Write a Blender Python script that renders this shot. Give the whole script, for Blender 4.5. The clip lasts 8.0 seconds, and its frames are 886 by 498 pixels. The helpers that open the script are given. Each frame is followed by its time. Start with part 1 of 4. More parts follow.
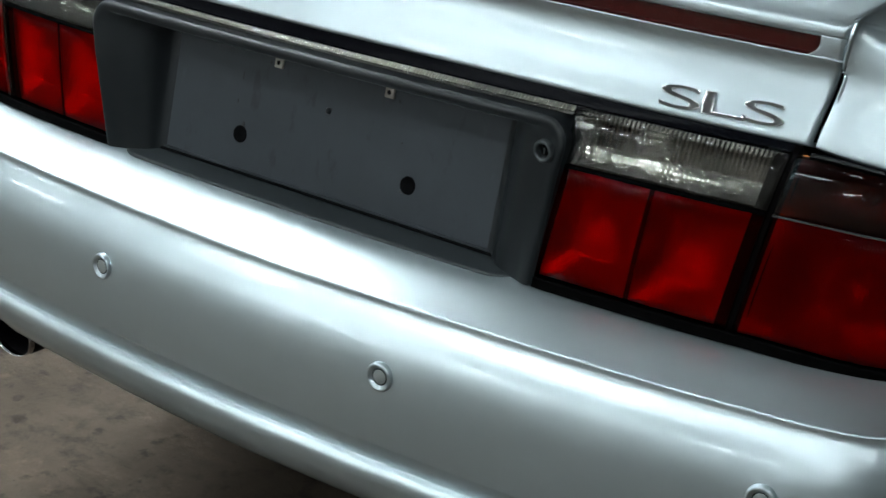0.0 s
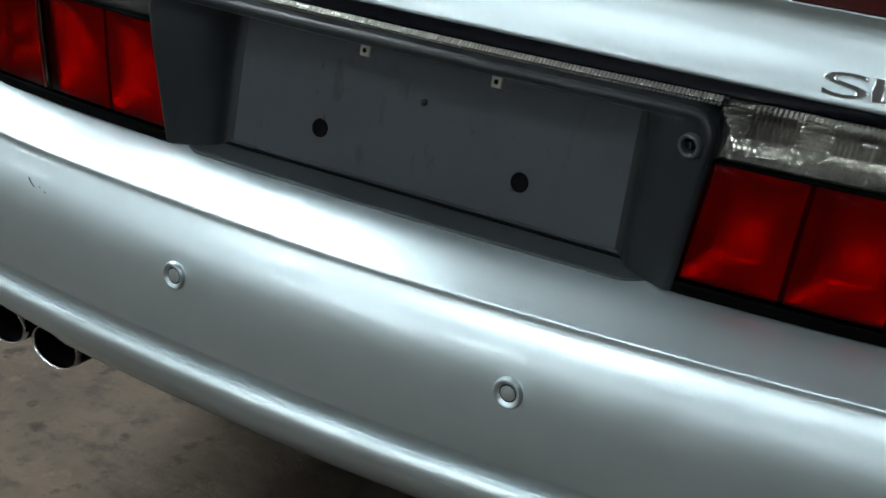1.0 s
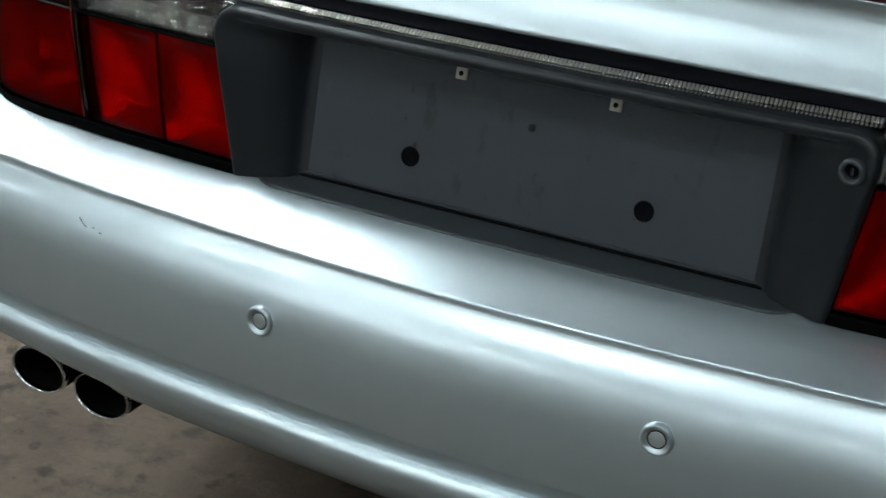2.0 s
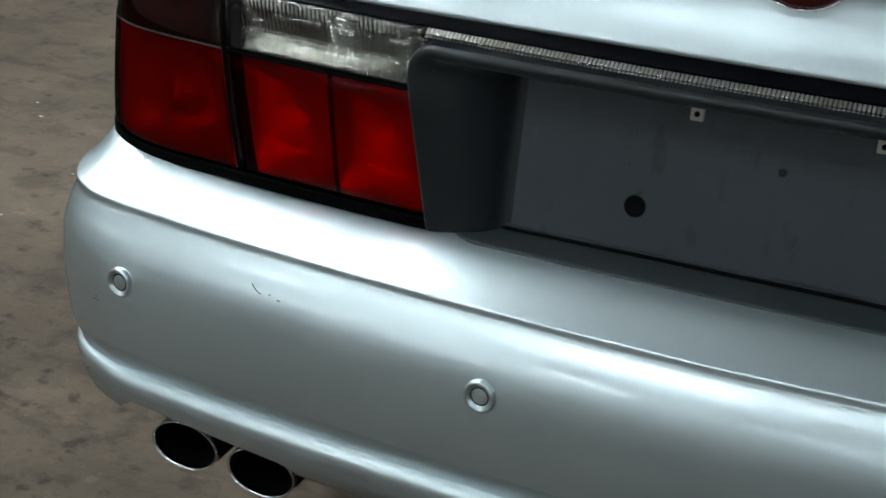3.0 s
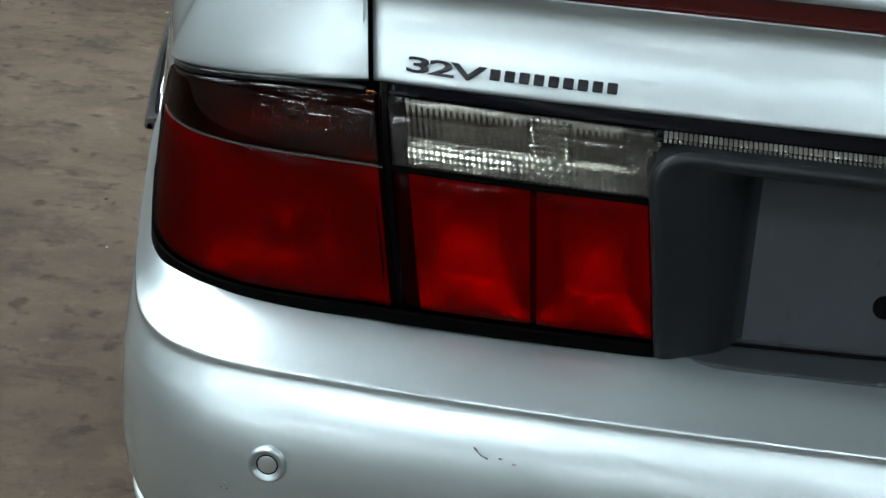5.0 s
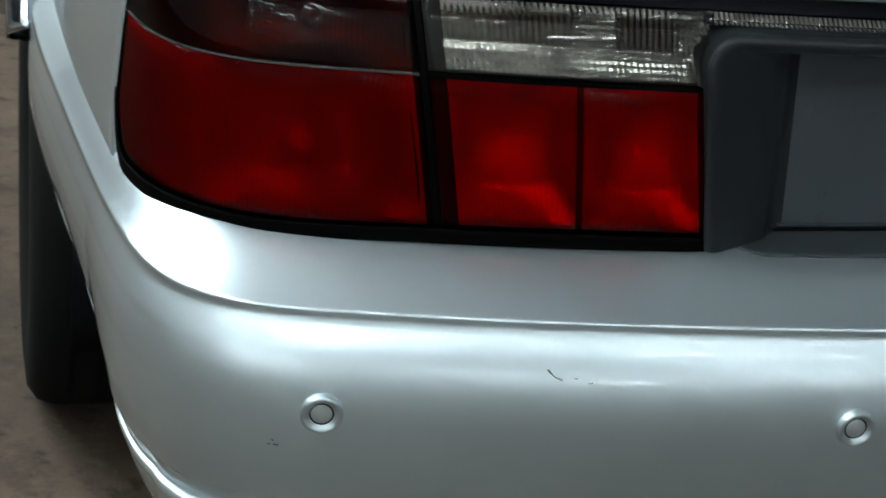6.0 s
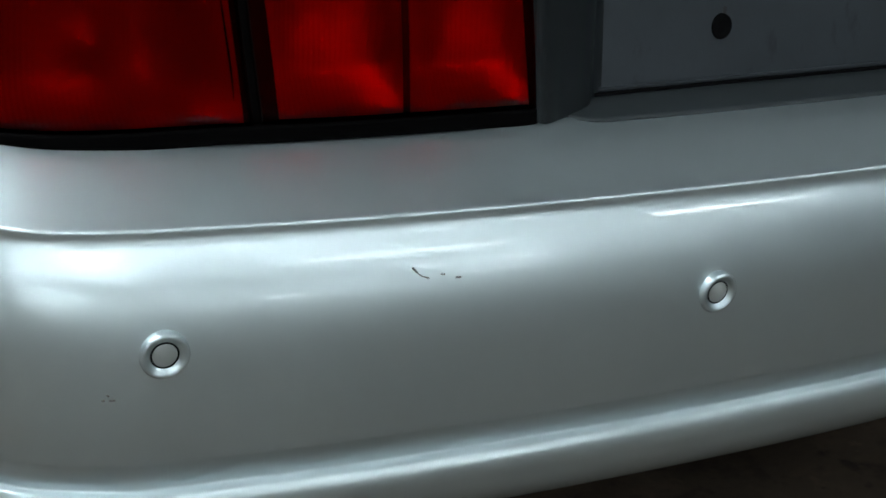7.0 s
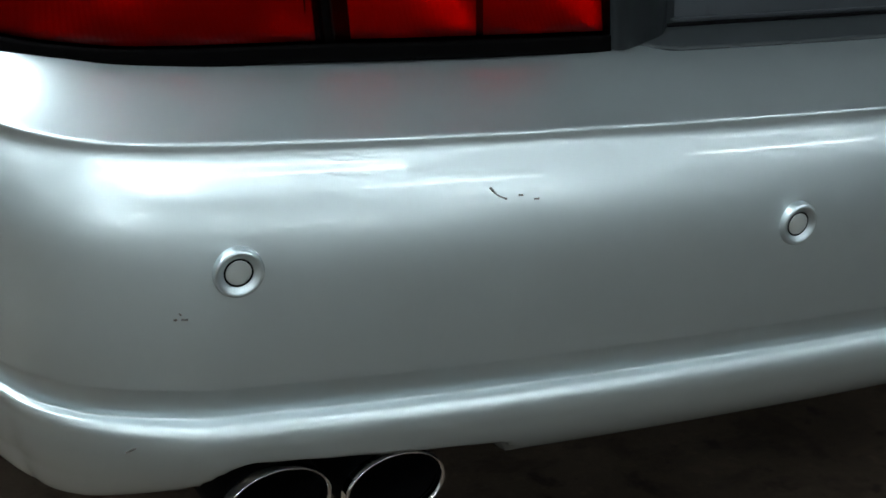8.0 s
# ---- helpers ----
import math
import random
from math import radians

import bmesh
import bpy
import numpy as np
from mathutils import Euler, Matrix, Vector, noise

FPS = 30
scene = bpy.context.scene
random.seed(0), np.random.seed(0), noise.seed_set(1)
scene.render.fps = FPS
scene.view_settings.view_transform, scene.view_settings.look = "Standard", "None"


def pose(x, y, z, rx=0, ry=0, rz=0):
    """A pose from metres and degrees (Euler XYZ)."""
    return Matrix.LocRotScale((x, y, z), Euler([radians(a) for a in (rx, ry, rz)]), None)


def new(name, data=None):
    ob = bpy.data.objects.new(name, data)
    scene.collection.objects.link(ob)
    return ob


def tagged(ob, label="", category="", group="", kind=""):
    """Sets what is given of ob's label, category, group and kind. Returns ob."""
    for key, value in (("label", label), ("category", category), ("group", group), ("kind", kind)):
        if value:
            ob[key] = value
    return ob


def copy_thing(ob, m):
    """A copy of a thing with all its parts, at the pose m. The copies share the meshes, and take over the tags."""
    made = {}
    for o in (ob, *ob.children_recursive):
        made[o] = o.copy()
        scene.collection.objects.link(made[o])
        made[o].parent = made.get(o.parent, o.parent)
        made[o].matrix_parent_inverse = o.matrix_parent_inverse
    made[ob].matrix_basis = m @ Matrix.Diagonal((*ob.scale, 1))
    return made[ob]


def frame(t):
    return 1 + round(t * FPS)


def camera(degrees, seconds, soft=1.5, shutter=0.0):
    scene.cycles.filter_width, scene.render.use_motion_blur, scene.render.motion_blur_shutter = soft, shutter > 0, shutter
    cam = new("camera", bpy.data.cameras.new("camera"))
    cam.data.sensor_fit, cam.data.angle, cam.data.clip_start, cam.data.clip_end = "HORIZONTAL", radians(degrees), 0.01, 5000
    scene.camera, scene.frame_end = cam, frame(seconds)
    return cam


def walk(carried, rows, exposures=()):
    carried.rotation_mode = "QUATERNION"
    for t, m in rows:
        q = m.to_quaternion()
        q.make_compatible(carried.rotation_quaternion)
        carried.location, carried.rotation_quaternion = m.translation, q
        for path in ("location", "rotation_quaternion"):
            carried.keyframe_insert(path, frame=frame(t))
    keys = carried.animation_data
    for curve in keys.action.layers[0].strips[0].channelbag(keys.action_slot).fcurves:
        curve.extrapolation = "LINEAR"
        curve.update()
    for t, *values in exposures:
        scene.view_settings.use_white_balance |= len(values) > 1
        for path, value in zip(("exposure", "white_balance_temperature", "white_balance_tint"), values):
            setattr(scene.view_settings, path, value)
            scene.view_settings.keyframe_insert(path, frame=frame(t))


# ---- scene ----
# ---- camera ----
cam = camera(29.66, 8.0, soft=1.5, shutter=0.2)
ROWS = [
    (0.0, pose(1.2961, -1.2849, 1.3596, 68.881, -2.675, 38.640)),
    (0.5, pose(1.1557, -1.2696, 1.3538, 67.692, -2.294, 37.535)),
    (1.0, pose(1.0110, -1.3016, 1.3488, 67.348, -2.438, 34.799)),
    (1.2, pose(0.9428, -1.3213, 1.3522, 67.211, -2.118, 32.985)),
    (2.3, pose(0.5903, -1.3382, 1.3466, 66.813, -2.366, 27.711)),
    (2.5, pose(0.5014, -1.3283, 1.3479, 66.783, -1.951, 26.382)),
    (3.0, pose(0.3017, -1.3162, 1.3529, 65.797, -2.017, 24.602)),
    (3.5, pose(0.0534, -1.3460, 1.3448, 65.299, -4.065, 18.647)),
    (4.0, pose(-0.1335, -1.3202, 1.3527, 65.283, -4.243, 13.833)),
    (4.2, pose(-0.2546, -1.2910, 1.3493, 65.154, -5.062, 11.064)),
    (5.3, pose(-0.7171, -1.2057, 1.3027, 67.235, -6.237, -3.703)),
    (5.5, pose(-0.7964, -1.1813, 1.2862, 67.243, -6.254, -6.123)),
    (6.0, pose(-0.9378, -1.0491, 1.2803, 63.281, -6.919, -13.925)),
    (6.5, pose(-1.0270, -0.9112, 1.2221, 62.111, -7.303, -24.930)),
    (7.0, pose(-1.1034, -0.8455, 1.1031, 65.590, -7.248, -32.443)),
    (7.5, pose(-1.1202, -0.8384, 1.0349, 67.230, -6.364, -32.526)),
    (8.0, pose(-1.1299, -0.8304, 1.0079, 66.990, -6.620, -32.084)),
]
walk(cam, ROWS, [(0.0, 0.09), (0.5, -0.06), (1.0, -0.05), (2.5, -0.16), (3.0, -0.27), (4.0, -0.32), (5.5, 0.15), (6.0, 0.01), (6.5, -0.13), (7.5, -0.10), (8.0, -0.08)])

# ---- world: a closed hall, lit by its tubes; only a faint grey beyond ----
world = bpy.data.worlds.new("hall_world")
scene.world = world
world.use_nodes = True
world.node_tree.nodes["Background"].inputs[0].default_value = (0.5, 0.55, 0.6, 1)
world.node_tree.nodes["Background"].inputs[1].default_value = 0.02


# ---- materials ----
def mat(name, color, rough=0.5, metal=0.0, **more):
    m = bpy.data.materials.new(name)
    m.use_nodes = True
    b = m.node_tree.nodes["Principled BSDF"]
    b.inputs["Base Color"].default_value = (*color, 1)
    b.inputs["Roughness"].default_value = rough
    b.inputs["Metallic"].default_value = metal
    for k, val in more.items():
        b.inputs[k.replace("_", " ")].default_value = val
    return m


def nodes(m):
    return m.node_tree.nodes, m.node_tree.links, m.node_tree.nodes["Principled BSDF"]


def noise_node(m, scale, detail=6, rough=0.6, dims=None):
    n, l = m.node_tree.nodes, m.node_tree.links
    tc = n.new("ShaderNodeTexCoord")
    mp = n.new("ShaderNodeMapping")
    if dims:
        mp.inputs["Scale"].default_value = dims
    tx = n.new("ShaderNodeTexNoise")
    tx.inputs["Scale"].default_value = scale
    tx.inputs["Detail"].default_value = detail
    tx.inputs["Roughness"].default_value = rough
    l.new(tc.outputs["Object"], mp.inputs[0])
    l.new(mp.outputs[0], tx.inputs["Vector"])
    return tx.outputs["Fac"]


def ramp(m, fac, stops):
    n, l, b = nodes(m)
    r = n.new("ShaderNodeValToRGB")
    e = r.color_ramp.elements
    while len(e) < len(stops):
        e.new(0.5)
    for el, (p, c) in zip(e, stops):
        el.position, el.color = p, (*c, 1)
    l.new(fac, r.inputs[0])
    return r.outputs[0]


def bump(m, fac, strength, dist, prev=None):
    n, l, b = nodes(m)
    bp = n.new("ShaderNodeBump")
    bp.inputs["Strength"].default_value = strength
    bp.inputs["Distance"].default_value = dist
    l.new(fac, bp.inputs["Height"])
    if prev is not None:
        l.new(prev, bp.inputs["Normal"])
    return bp.outputs[0]


def mixc(m, fac, a, c, mode="MIX"):
    n, l, b = nodes(m)
    x = n.new("ShaderNodeMix")
    x.data_type, x.blend_type = "RGBA", mode
    for s, val in ((0, fac), (6, a), (7, c)):
        if isinstance(val, (int, float)):
            x.inputs[s].default_value = val
        elif isinstance(val, tuple):
            x.inputs[s].default_value = (*val, 1)
        else:
            l.new(val, x.inputs[s])
    return x.outputs[2]


def silver_paint():
    """Metal flakes in two widths of gloss over a little body colour, under a clear coat."""
    m = bpy.data.materials.new("silver_metallic_paint")
    m.use_nodes = True
    n, l = m.node_tree.nodes, m.node_tree.links
    flake = noise_node(m, 900, 2)
    dust = noise_node(m, 5, 8, 0.7)
    col = ramp(m, dust, [(0.3, (0.57, 0.652, 0.685)), (0.7, (0.605, 0.69, 0.722))])
    nor = bump(m, flake, 0.006, 0.0003)
    n.remove(n["Principled BSDF"])

    def gloss(rough, spread):
        g = n.new("ShaderNodeBsdfAnisotropic")
        g.distribution = spread
        g.inputs["Roughness"].default_value = rough
        l.new(nor, g.inputs["Normal"])
        return g

    def mix(fac, a_, b_):
        x = n.new("ShaderNodeMixShader")
        if isinstance(fac, float):
            x.inputs[0].default_value = fac
        else:
            l.new(fac, x.inputs[0])
        l.new(a_.outputs[0], x.inputs[1])
        l.new(b_.outputs[0], x.inputs[2])
        return x
    wide, tight = gloss(FLAKE_WIDE, "BECKMANN"), gloss(FLAKE_TIGHT, "BECKMANN")
    coat = gloss(0.025, "GGX")
    l.remove(coat.inputs["Normal"].links[0])
    body = n.new("ShaderNodeBsdfDiffuse")
    for x in (wide, tight, body):
        l.new(col, x.inputs["Color"])
    fr = n.new("ShaderNodeFresnel")
    fr.inputs[0].default_value = 1.45
    paint = mix(0.16, mix(0.5, wide, tight), body)
    l.new(mix(fr.outputs[0], paint, coat).outputs[0], n["Material Output"].inputs[0])
    return m


FLAKE_WIDE, FLAKE_TIGHT = 0.56, 0.31


def concrete():
    m = mat("stained_concrete", (0.1, 0.085, 0.07), 0.8)
    n, l, b = nodes(m)
    big = noise_node(m, 1.3, 10, 0.65)
    mid = noise_node(m, 7, 10, 0.7)
    spots = noise_node(m, 17, 5, 0.55)
    fine = noise_node(m, 70, 6, 0.7)
    drag = noise_node(m, 3, 8, 0.7, (1.0, 2.6, 1.0))
    c = ramp(m, big, [(0.36, (0.045, 0.0325, 0.0232)), (0.5, (0.068, 0.0495, 0.0356)), (0.63, (0.100, 0.0745, 0.0550))])
    stain = ramp(m, mid, [(0.38, (0.62, 0.60, 0.58)), (0.47, (1, 1, 1)), (0.56, (1, 1, 1)), (0.64, (1.3, 1.3, 1.3))])
    c = mixc(m, 1.0, c, stain, "MULTIPLY")
    oil = ramp(m, spots, [(0.32, (0.45, 0.43, 0.41)), (0.375, (0.8, 0.79, 0.78)), (0.41, (1, 1, 1)), (0.64, (1, 1, 1)), (0.70, (1.35, 1.33, 1.3))])
    c = mixc(m, 1.0, c, oil, "MULTIPLY")
    scuff = ramp(m, drag, [(0.38, (0.70, 0.68, 0.66)), (0.46, (1, 1, 1)), (0.58, (1, 1, 1)), (0.66, (1.22, 1.2, 1.18))])
    c = mixc(m, 1.0, c, scuff, "MULTIPLY")
    grit = ramp(m, fine, [(0.30, (0.55, 0.53, 0.51)), (0.40, (1, 1, 1)), (0.62, (1.0, 1.0, 1.0)), (0.70, (1.5, 1.5, 1.45))])
    c = mixc(m, 1.0, c, grit, "MULTIPLY")
    l.new(c, b.inputs["Base Color"])
    rr = n.new("ShaderNodeMapRange")
    rr.inputs["To Min"].default_value, rr.inputs["To Max"].default_value = 0.7, 0.98
    b.inputs["Specular IOR Level"].default_value = 0.22
    l.new(mid, rr.inputs["Value"])
    l.new(rr.outputs[0], b.inputs["Roughness"])
    l.new(bump(m, fine, 0.3, 0.004, bump(m, mid, 0.35, 0.02)), b.inputs["Normal"])
    return m


def grained_plastic(name, color, rough=0.5, spec=0.5, worn=False):
    m = mat(name, color, rough, Specular_IOR_Level=spec)
    n, l, b = nodes(m)
    g = noise_node(m, 420, 3)
    w = noise_node(m, 9, 8, 0.7)
    c = ramp(m, w, [(0.3, tuple(x * 0.85 for x in color)), (0.7, tuple(x * 1.12 for x in color))])
    if worn:
        rub = noise_node(m, 34, 7, 0.65, (1.0, 1.0, 0.35))
        c = mixc(m, 1.0, c, ramp(m, rub, [(0.31, (0.68, 0.68, 0.68)), (0.39, (1, 1, 1)), (0.64, (1, 1, 1)), (0.72, (1.25, 1.25, 1.22))]), "MULTIPLY")
        r = n.new("ShaderNodeMapRange")
        r.inputs["To Min"].default_value, r.inputs["To Max"].default_value = rough - 0.1, rough + 0.15
        l.new(w, r.inputs["Value"])
        l.new(r.outputs[0], b.inputs["Roughness"])
    l.new(c, b.inputs["Base Color"])
    l.new(bump(m, g, 0.12, 0.0006), b.inputs["Normal"])
    return m


def lens(name, tint, gloss_rough=0.02, gloss=1.0):
    """A coloured see-through lens cover: tinted transmission under a clear gloss."""
    m = bpy.data.materials.new(name)
    m.use_nodes = True
    n, l = m.node_tree.nodes, m.node_tree.links
    n.remove(n["Principled BSDF"])
    tr = n.new("ShaderNodeBsdfTransparent")
    tr.inputs[0].default_value = (*tint, 1)
    gl = n.new("ShaderNodeBsdfGlossy")
    gl.inputs["Roughness"].default_value = gloss_rough
    gl.inputs["Color"].default_value = (gloss, gloss, gloss, 1)
    fr = n.new("ShaderNodeFresnel")
    fr.inputs[0].default_value = 1.5
    mx = n.new("ShaderNodeMixShader")
    l.new(fr.outputs[0], mx.inputs[0])
    l.new(tr.outputs[0], mx.inputs[1])
    l.new(gl.outputs[0], mx.inputs[2])
    l.new(mx.outputs[0], n["Material Output"].inputs[0])
    return m


def emitter(name, color, strength):
    m = bpy.data.materials.new(name)
    m.use_nodes = True
    n, l = m.node_tree.nodes, m.node_tree.links
    n.remove(n["Principled BSDF"])
    e = n.new("ShaderNodeEmission")
    e.inputs[0].default_value = (*color, 1)
    e.inputs[1].default_value = strength
    l.new(e.outputs[0], n["Material Output"].inputs[0])
    return m


PAINT = silver_paint()
FLOOR = concrete()
GREY_PLASTIC = grained_plastic("dark_grey_plastic", (0.0112, 0.0136, 0.0156), 0.36, 0.26)
PANEL_GREY = grained_plastic("plate_panel_grey", (0.033, 0.039, 0.046), 0.5, 0.3, True)
BLACK_GLOSS = mat("gloss_black_trim", (0.004, 0.004, 0.005), 0.1, Specular_IOR_Level=0.3)
BLACK_SATIN = mat("satin_black_gasket", (0.0012, 0.001, 0.0011), 0.6, Specular_IOR_Level=0.02)
BLACK_DULL = mat("dull_black", (0.0025, 0.0025, 0.003), 0.8, Specular_IOR_Level=0.06)
LENS_BACK = bpy.data.materials.new("lens_inside")
LENS_BACK.use_nodes = True
LENS_BACK.node_tree.nodes.remove(LENS_BACK.node_tree.nodes["Principled BSDF"])
LENS_BACK.node_tree.links.new(LENS_BACK.node_tree.nodes.new("ShaderNodeBsdfTransparent").outputs[0], LENS_BACK.node_tree.nodes["Material Output"].inputs[0])
RED_LENS = lens("red_lens", (0.74, 0.0042, 0.0033), 0.03, 0.12)
SMOKE_LENS = lens("smoked_amber_lens", (0.18, 0.052, 0.019), 0.02, 0.3)
CLEAR_LENS = lens("clear_lens", (0.70, 0.688, 0.655), 0.02, 0.6)
CHROME = mat("chrome", (0.82, 0.82, 0.83), 0.07, 1.0)
SENSOR_GREY = mat("sensor_face_grey", (0.33, 0.35, 0.34), 0.45, 0.3)
RUBBER = grained_plastic("tyre_rubber", (0.005, 0.005, 0.005), 0.9, 0.1)
CLIP_WHITE = mat("off_white_nylon", (0.36, 0.33, 0.28), 0.6)
ALLOY = mat("alloy", (0.5, 0.5, 0.5), 0.3, 0.9)
WALL = grained_plastic("painted_block_wall", (0.54, 0.54, 0.525), 0.85)
DARK_WALL = grained_plastic("dark_painted_wall", (0.09, 0.09, 0.095), 0.85)
CEIL = grained_plastic("grey_ceiling_sheet", (0.10, 0.10, 0.10), 0.8)
TUBE = emitter("fluorescent_tube", (0.885, 1.0, 1.035), 66.0)
OPAL = emitter("opal_diffuser", (0.885, 1.0, 1.035), 36.0)
HOUSING = mat("white_enamel", (0.75, 0.75, 0.73), 0.4)


# ---- building helpers ----
def catmull(pts, per=8):
    """A smooth open polyline through the given points."""
    P = [np.array(p, float) for p in pts]
    P = [2 * P[0] - P[1]] + P + [2 * P[-1] - P[-2]]
    out = []
    for i in range(1, len(P) - 2):
        a, b_, c, d_ = P[i - 1:i + 3]
        for k in range(per):
            t = k / per
            out.append(0.5 * (2 * b_ + (c - a) * t + (2 * a - 5 * b_ + 4 * c - d_) * t * t + (3 * b_ - a - 3 * c + d_) * t ** 3))
    out.append(P[-2])
    return np.array(out)


def resample(P, n):
    s = np.r_[0, np.cumsum(np.linalg.norm(np.diff(P, axis=0), axis=1))]
    u = np.linspace(0, s[-1], n)
    return np.array([np.interp(u, s, P[:, k]) for k in range(P.shape[1])]).T


def from_grid(rows, flip=False, smooth=True):
    """A bmesh sheet of quads from equal rows of points."""
    bm = bmesh.new()
    V = [[bm.verts.new(tuple(p)) for p in r] for r in rows]
    for a, b_ in zip(V[:-1], V[1:]):
        for i in range(len(a) - 1):
            q = (a[i], a[i + 1], b_[i + 1], b_[i])
            if len({tuple(v.co) for v in q}) < 3:
                continue
            f = bm.faces.new(q[::-1] if flip else q)
            f.smooth = smooth
    bmesh.ops.remove_doubles(bm, verts=bm.verts, dist=1e-5)
    bm.normal_update()
    return bm


def link(name, bm, material, parent=None, label="", smooth=False):
    me = bpy.data.meshes.new(name)
    if smooth:
        for f in bm.faces:
            f.smooth = True
    bm.to_mesh(me)
    bm.free()
    me.materials.append(material)
    ob = new(name, me)
    if parent is not None:
        ob.parent = parent
    if label:
        tagged(ob, label)
    return ob


def part(name, bm, material, parent, label="", smooth=False):
    return link(name, bm, material, parent, label, smooth)


def thick(ob, t, offset=-1, inner=None):
    me = ob.data
    way = sum((p.center - Vector((0, 1.0, 0.75))).dot(p.normal) * p.area for p in me.polygons)
    if way < 0:
        me.flip_normals()
    s = ob.modifiers.new("thickness", "SOLIDIFY")
    s.thickness, s.offset = t, offset
    if inner is not None:
        me.materials.append(inner)
        s.material_offset = s.material_offset_rim = 1
    return ob


def box(x0, y0, z0, x1, y1, z1, bevel=0.0, segs=2):
    bm = bmesh.new()
    bmesh.ops.create_cube(bm, size=1)
    for v in bm.verts:
        v.co = Vector(((x0 + x1) / 2 + v.co.x * (x1 - x0), (y0 + y1) / 2 + v.co.y * (y1 - y0), (z0 + z1) / 2 + v.co.z * (z1 - z0)))
    if bevel:
        bmesh.ops.bevel(bm, geom=bm.edges[:], offset=bevel, segments=segs, affect="EDGES", profile=0.5)
    return bm


def lathe(profile, n=40, scale=(1, 1)):
    """Turn a profile of (radius, depth) about the local y axis; scale squeezes x and z."""
    rows = []
    for r, y in profile:
        rows.append([(r * math.cos(2 * math.pi * k / n) * scale[0], y, r * math.sin(2 * math.pi * k / n) * scale[1]) for k in range(n + 1)])
    return from_grid(rows)


def put(bm, m):
    bmesh.ops.transform(bm, matrix=m, verts=bm.verts)
    bm.normal_update()
    return bm


# ---- the hall ----
def hall():
    floor = link("floor", box(-11, -9.5, -0.2, 8, 10, 0.0), FLOOR)
    tagged(floor, "stained bare concrete floor with scuffs and grit", "floor", kind="structure")
    ceil = link("ceiling", box(-11, -9.5, 4.6, 8, 10, 4.8), CEIL)
    tagged(ceil, "grey sheeted hall ceiling", "ceiling", kind="structure")
    # unseen walls: three pale to bounce light, the east one dark to deepen shade
    for nm, b_ in (("wall_west", (-11.2, -9.5, -0.2, -11, 10, 4.8)), ("wall_east", (8, -9.5, -0.2, 8.2, 10, 4.8)),
                   ("wall_south", (-11.2, -9.7, -0.2, 8.2, -9.5, 4.8)), ("wall_north", (-11.2, 10, -0.2, 8.2, 10.2, 4.8))):
        tagged(link(nm, box(*b_), DARK_WALL if nm == "wall_east" else WALL), "unseen plain wall, tone set for bounced light", "wall", kind="structure")


def tube_light(rod, places=(-0.06, 0.06)):
    """A batten with bare tubes at the given places, or under an opal cover where there are none; its length along x."""
    e = new("fluorescent_batten")
    tagged(e, ("twin-tube" if places else "opal-covered") + " fluorescent batten out of view, placed to light car and floor", "ceiling light", "hall lights")
    part("housing", box(-0.62, -0.04, 0.0, 0.62, 0.04, 0.06, 0.008), HOUSING, e)
    for dx in (-0.5, 0.5):
        part("hanger", box(dx - 0.004, -0.004, 0.055, dx + 0.004, 0.004, rod), HOUSING, e)
    for dy in places:
        bm = bmesh.new()
        bmesh.ops.create_cone(bm, segments=10, radius1=0.015, radius2=0.015, depth=1.18, cap_ends=True)
        put(bm, Matrix.Translation((0, dy, -0.022)) @ Matrix.Rotation(math.pi / 2, 4, "Y"))
        part("tube", bm, TUBE, e, "lit white tube", True)
    if not places:
        part("diffuser", box(-0.60, -0.045, -0.032, 0.60, 0.045, -0.001, 0.012, 3), OPAL, e, "glowing opal cover", True)
    return e


hall()
batten = tube_light(1.91)
batten.matrix_basis = pose(-1.55, 0.65, 2.7, 0, 0, 90)
# unseen battens along the car's left, the farther ones added to brighten the floor
for lx, ly in ((-1.75, 0.65), (-1.55, 3.2), (-2.5, 3.4), (-2.7, 1.9), (-2.1, 2.1), (-3.3, 2.6), (-2.1, 4.6), (-3.0, 0.8), (-3.8, 4.2), (-2.6, 3.0)):
    copy_thing(batten, pose(lx, ly, 2.7, 0, 0, 90))
for lx, ly, turn in ((-4.8, -8.4, 22), (-8.4, -8.2, 30), (1.3, -8.6, 60)):
    copy_thing(batten, pose(lx, ly, 2.7, 0, 0, turn))
high = tube_light(0.91)
high.matrix_basis = pose(-4.3, 0.0, 3.7, 0, 0, 0)
SPOTS = [(-2.3, -0.5, 3.7, 0)]
single = tube_light(0.91, ())
single.matrix_basis = pose(-2.35, -2.4, 3.7)
for lx, ly in ((-1.05, -2.4), (0.25, -2.4), (1.22, -3.4), (3.07, -2.8), (2.9, -1.3)):
    copy_thing(single, pose(lx, ly, 3.7))
for lx, ly in ((-1.3, -3.1), (-3.8, -3.1), (2.3, -5.4)):
    SPOTS.append((lx, ly, 3.7, 0))
for lx, ly, turn in ((-3.9, -8.6, 80), (-3.2, -7.5, 90), (-3.2, -8.75, 90)):
    SPOTS.append((lx, ly, 3.7, turn))
for lx in (-8.7, -6.8):
    SPOTS.append((lx, -7.5, 3.7, 0))
for lx, ly in ((-6.4, -8.6), (-4.0, -5.6), (3.4, -8.6), (-0.2, -8.2)):
    SPOTS.append((lx, ly, 3.7, 0))
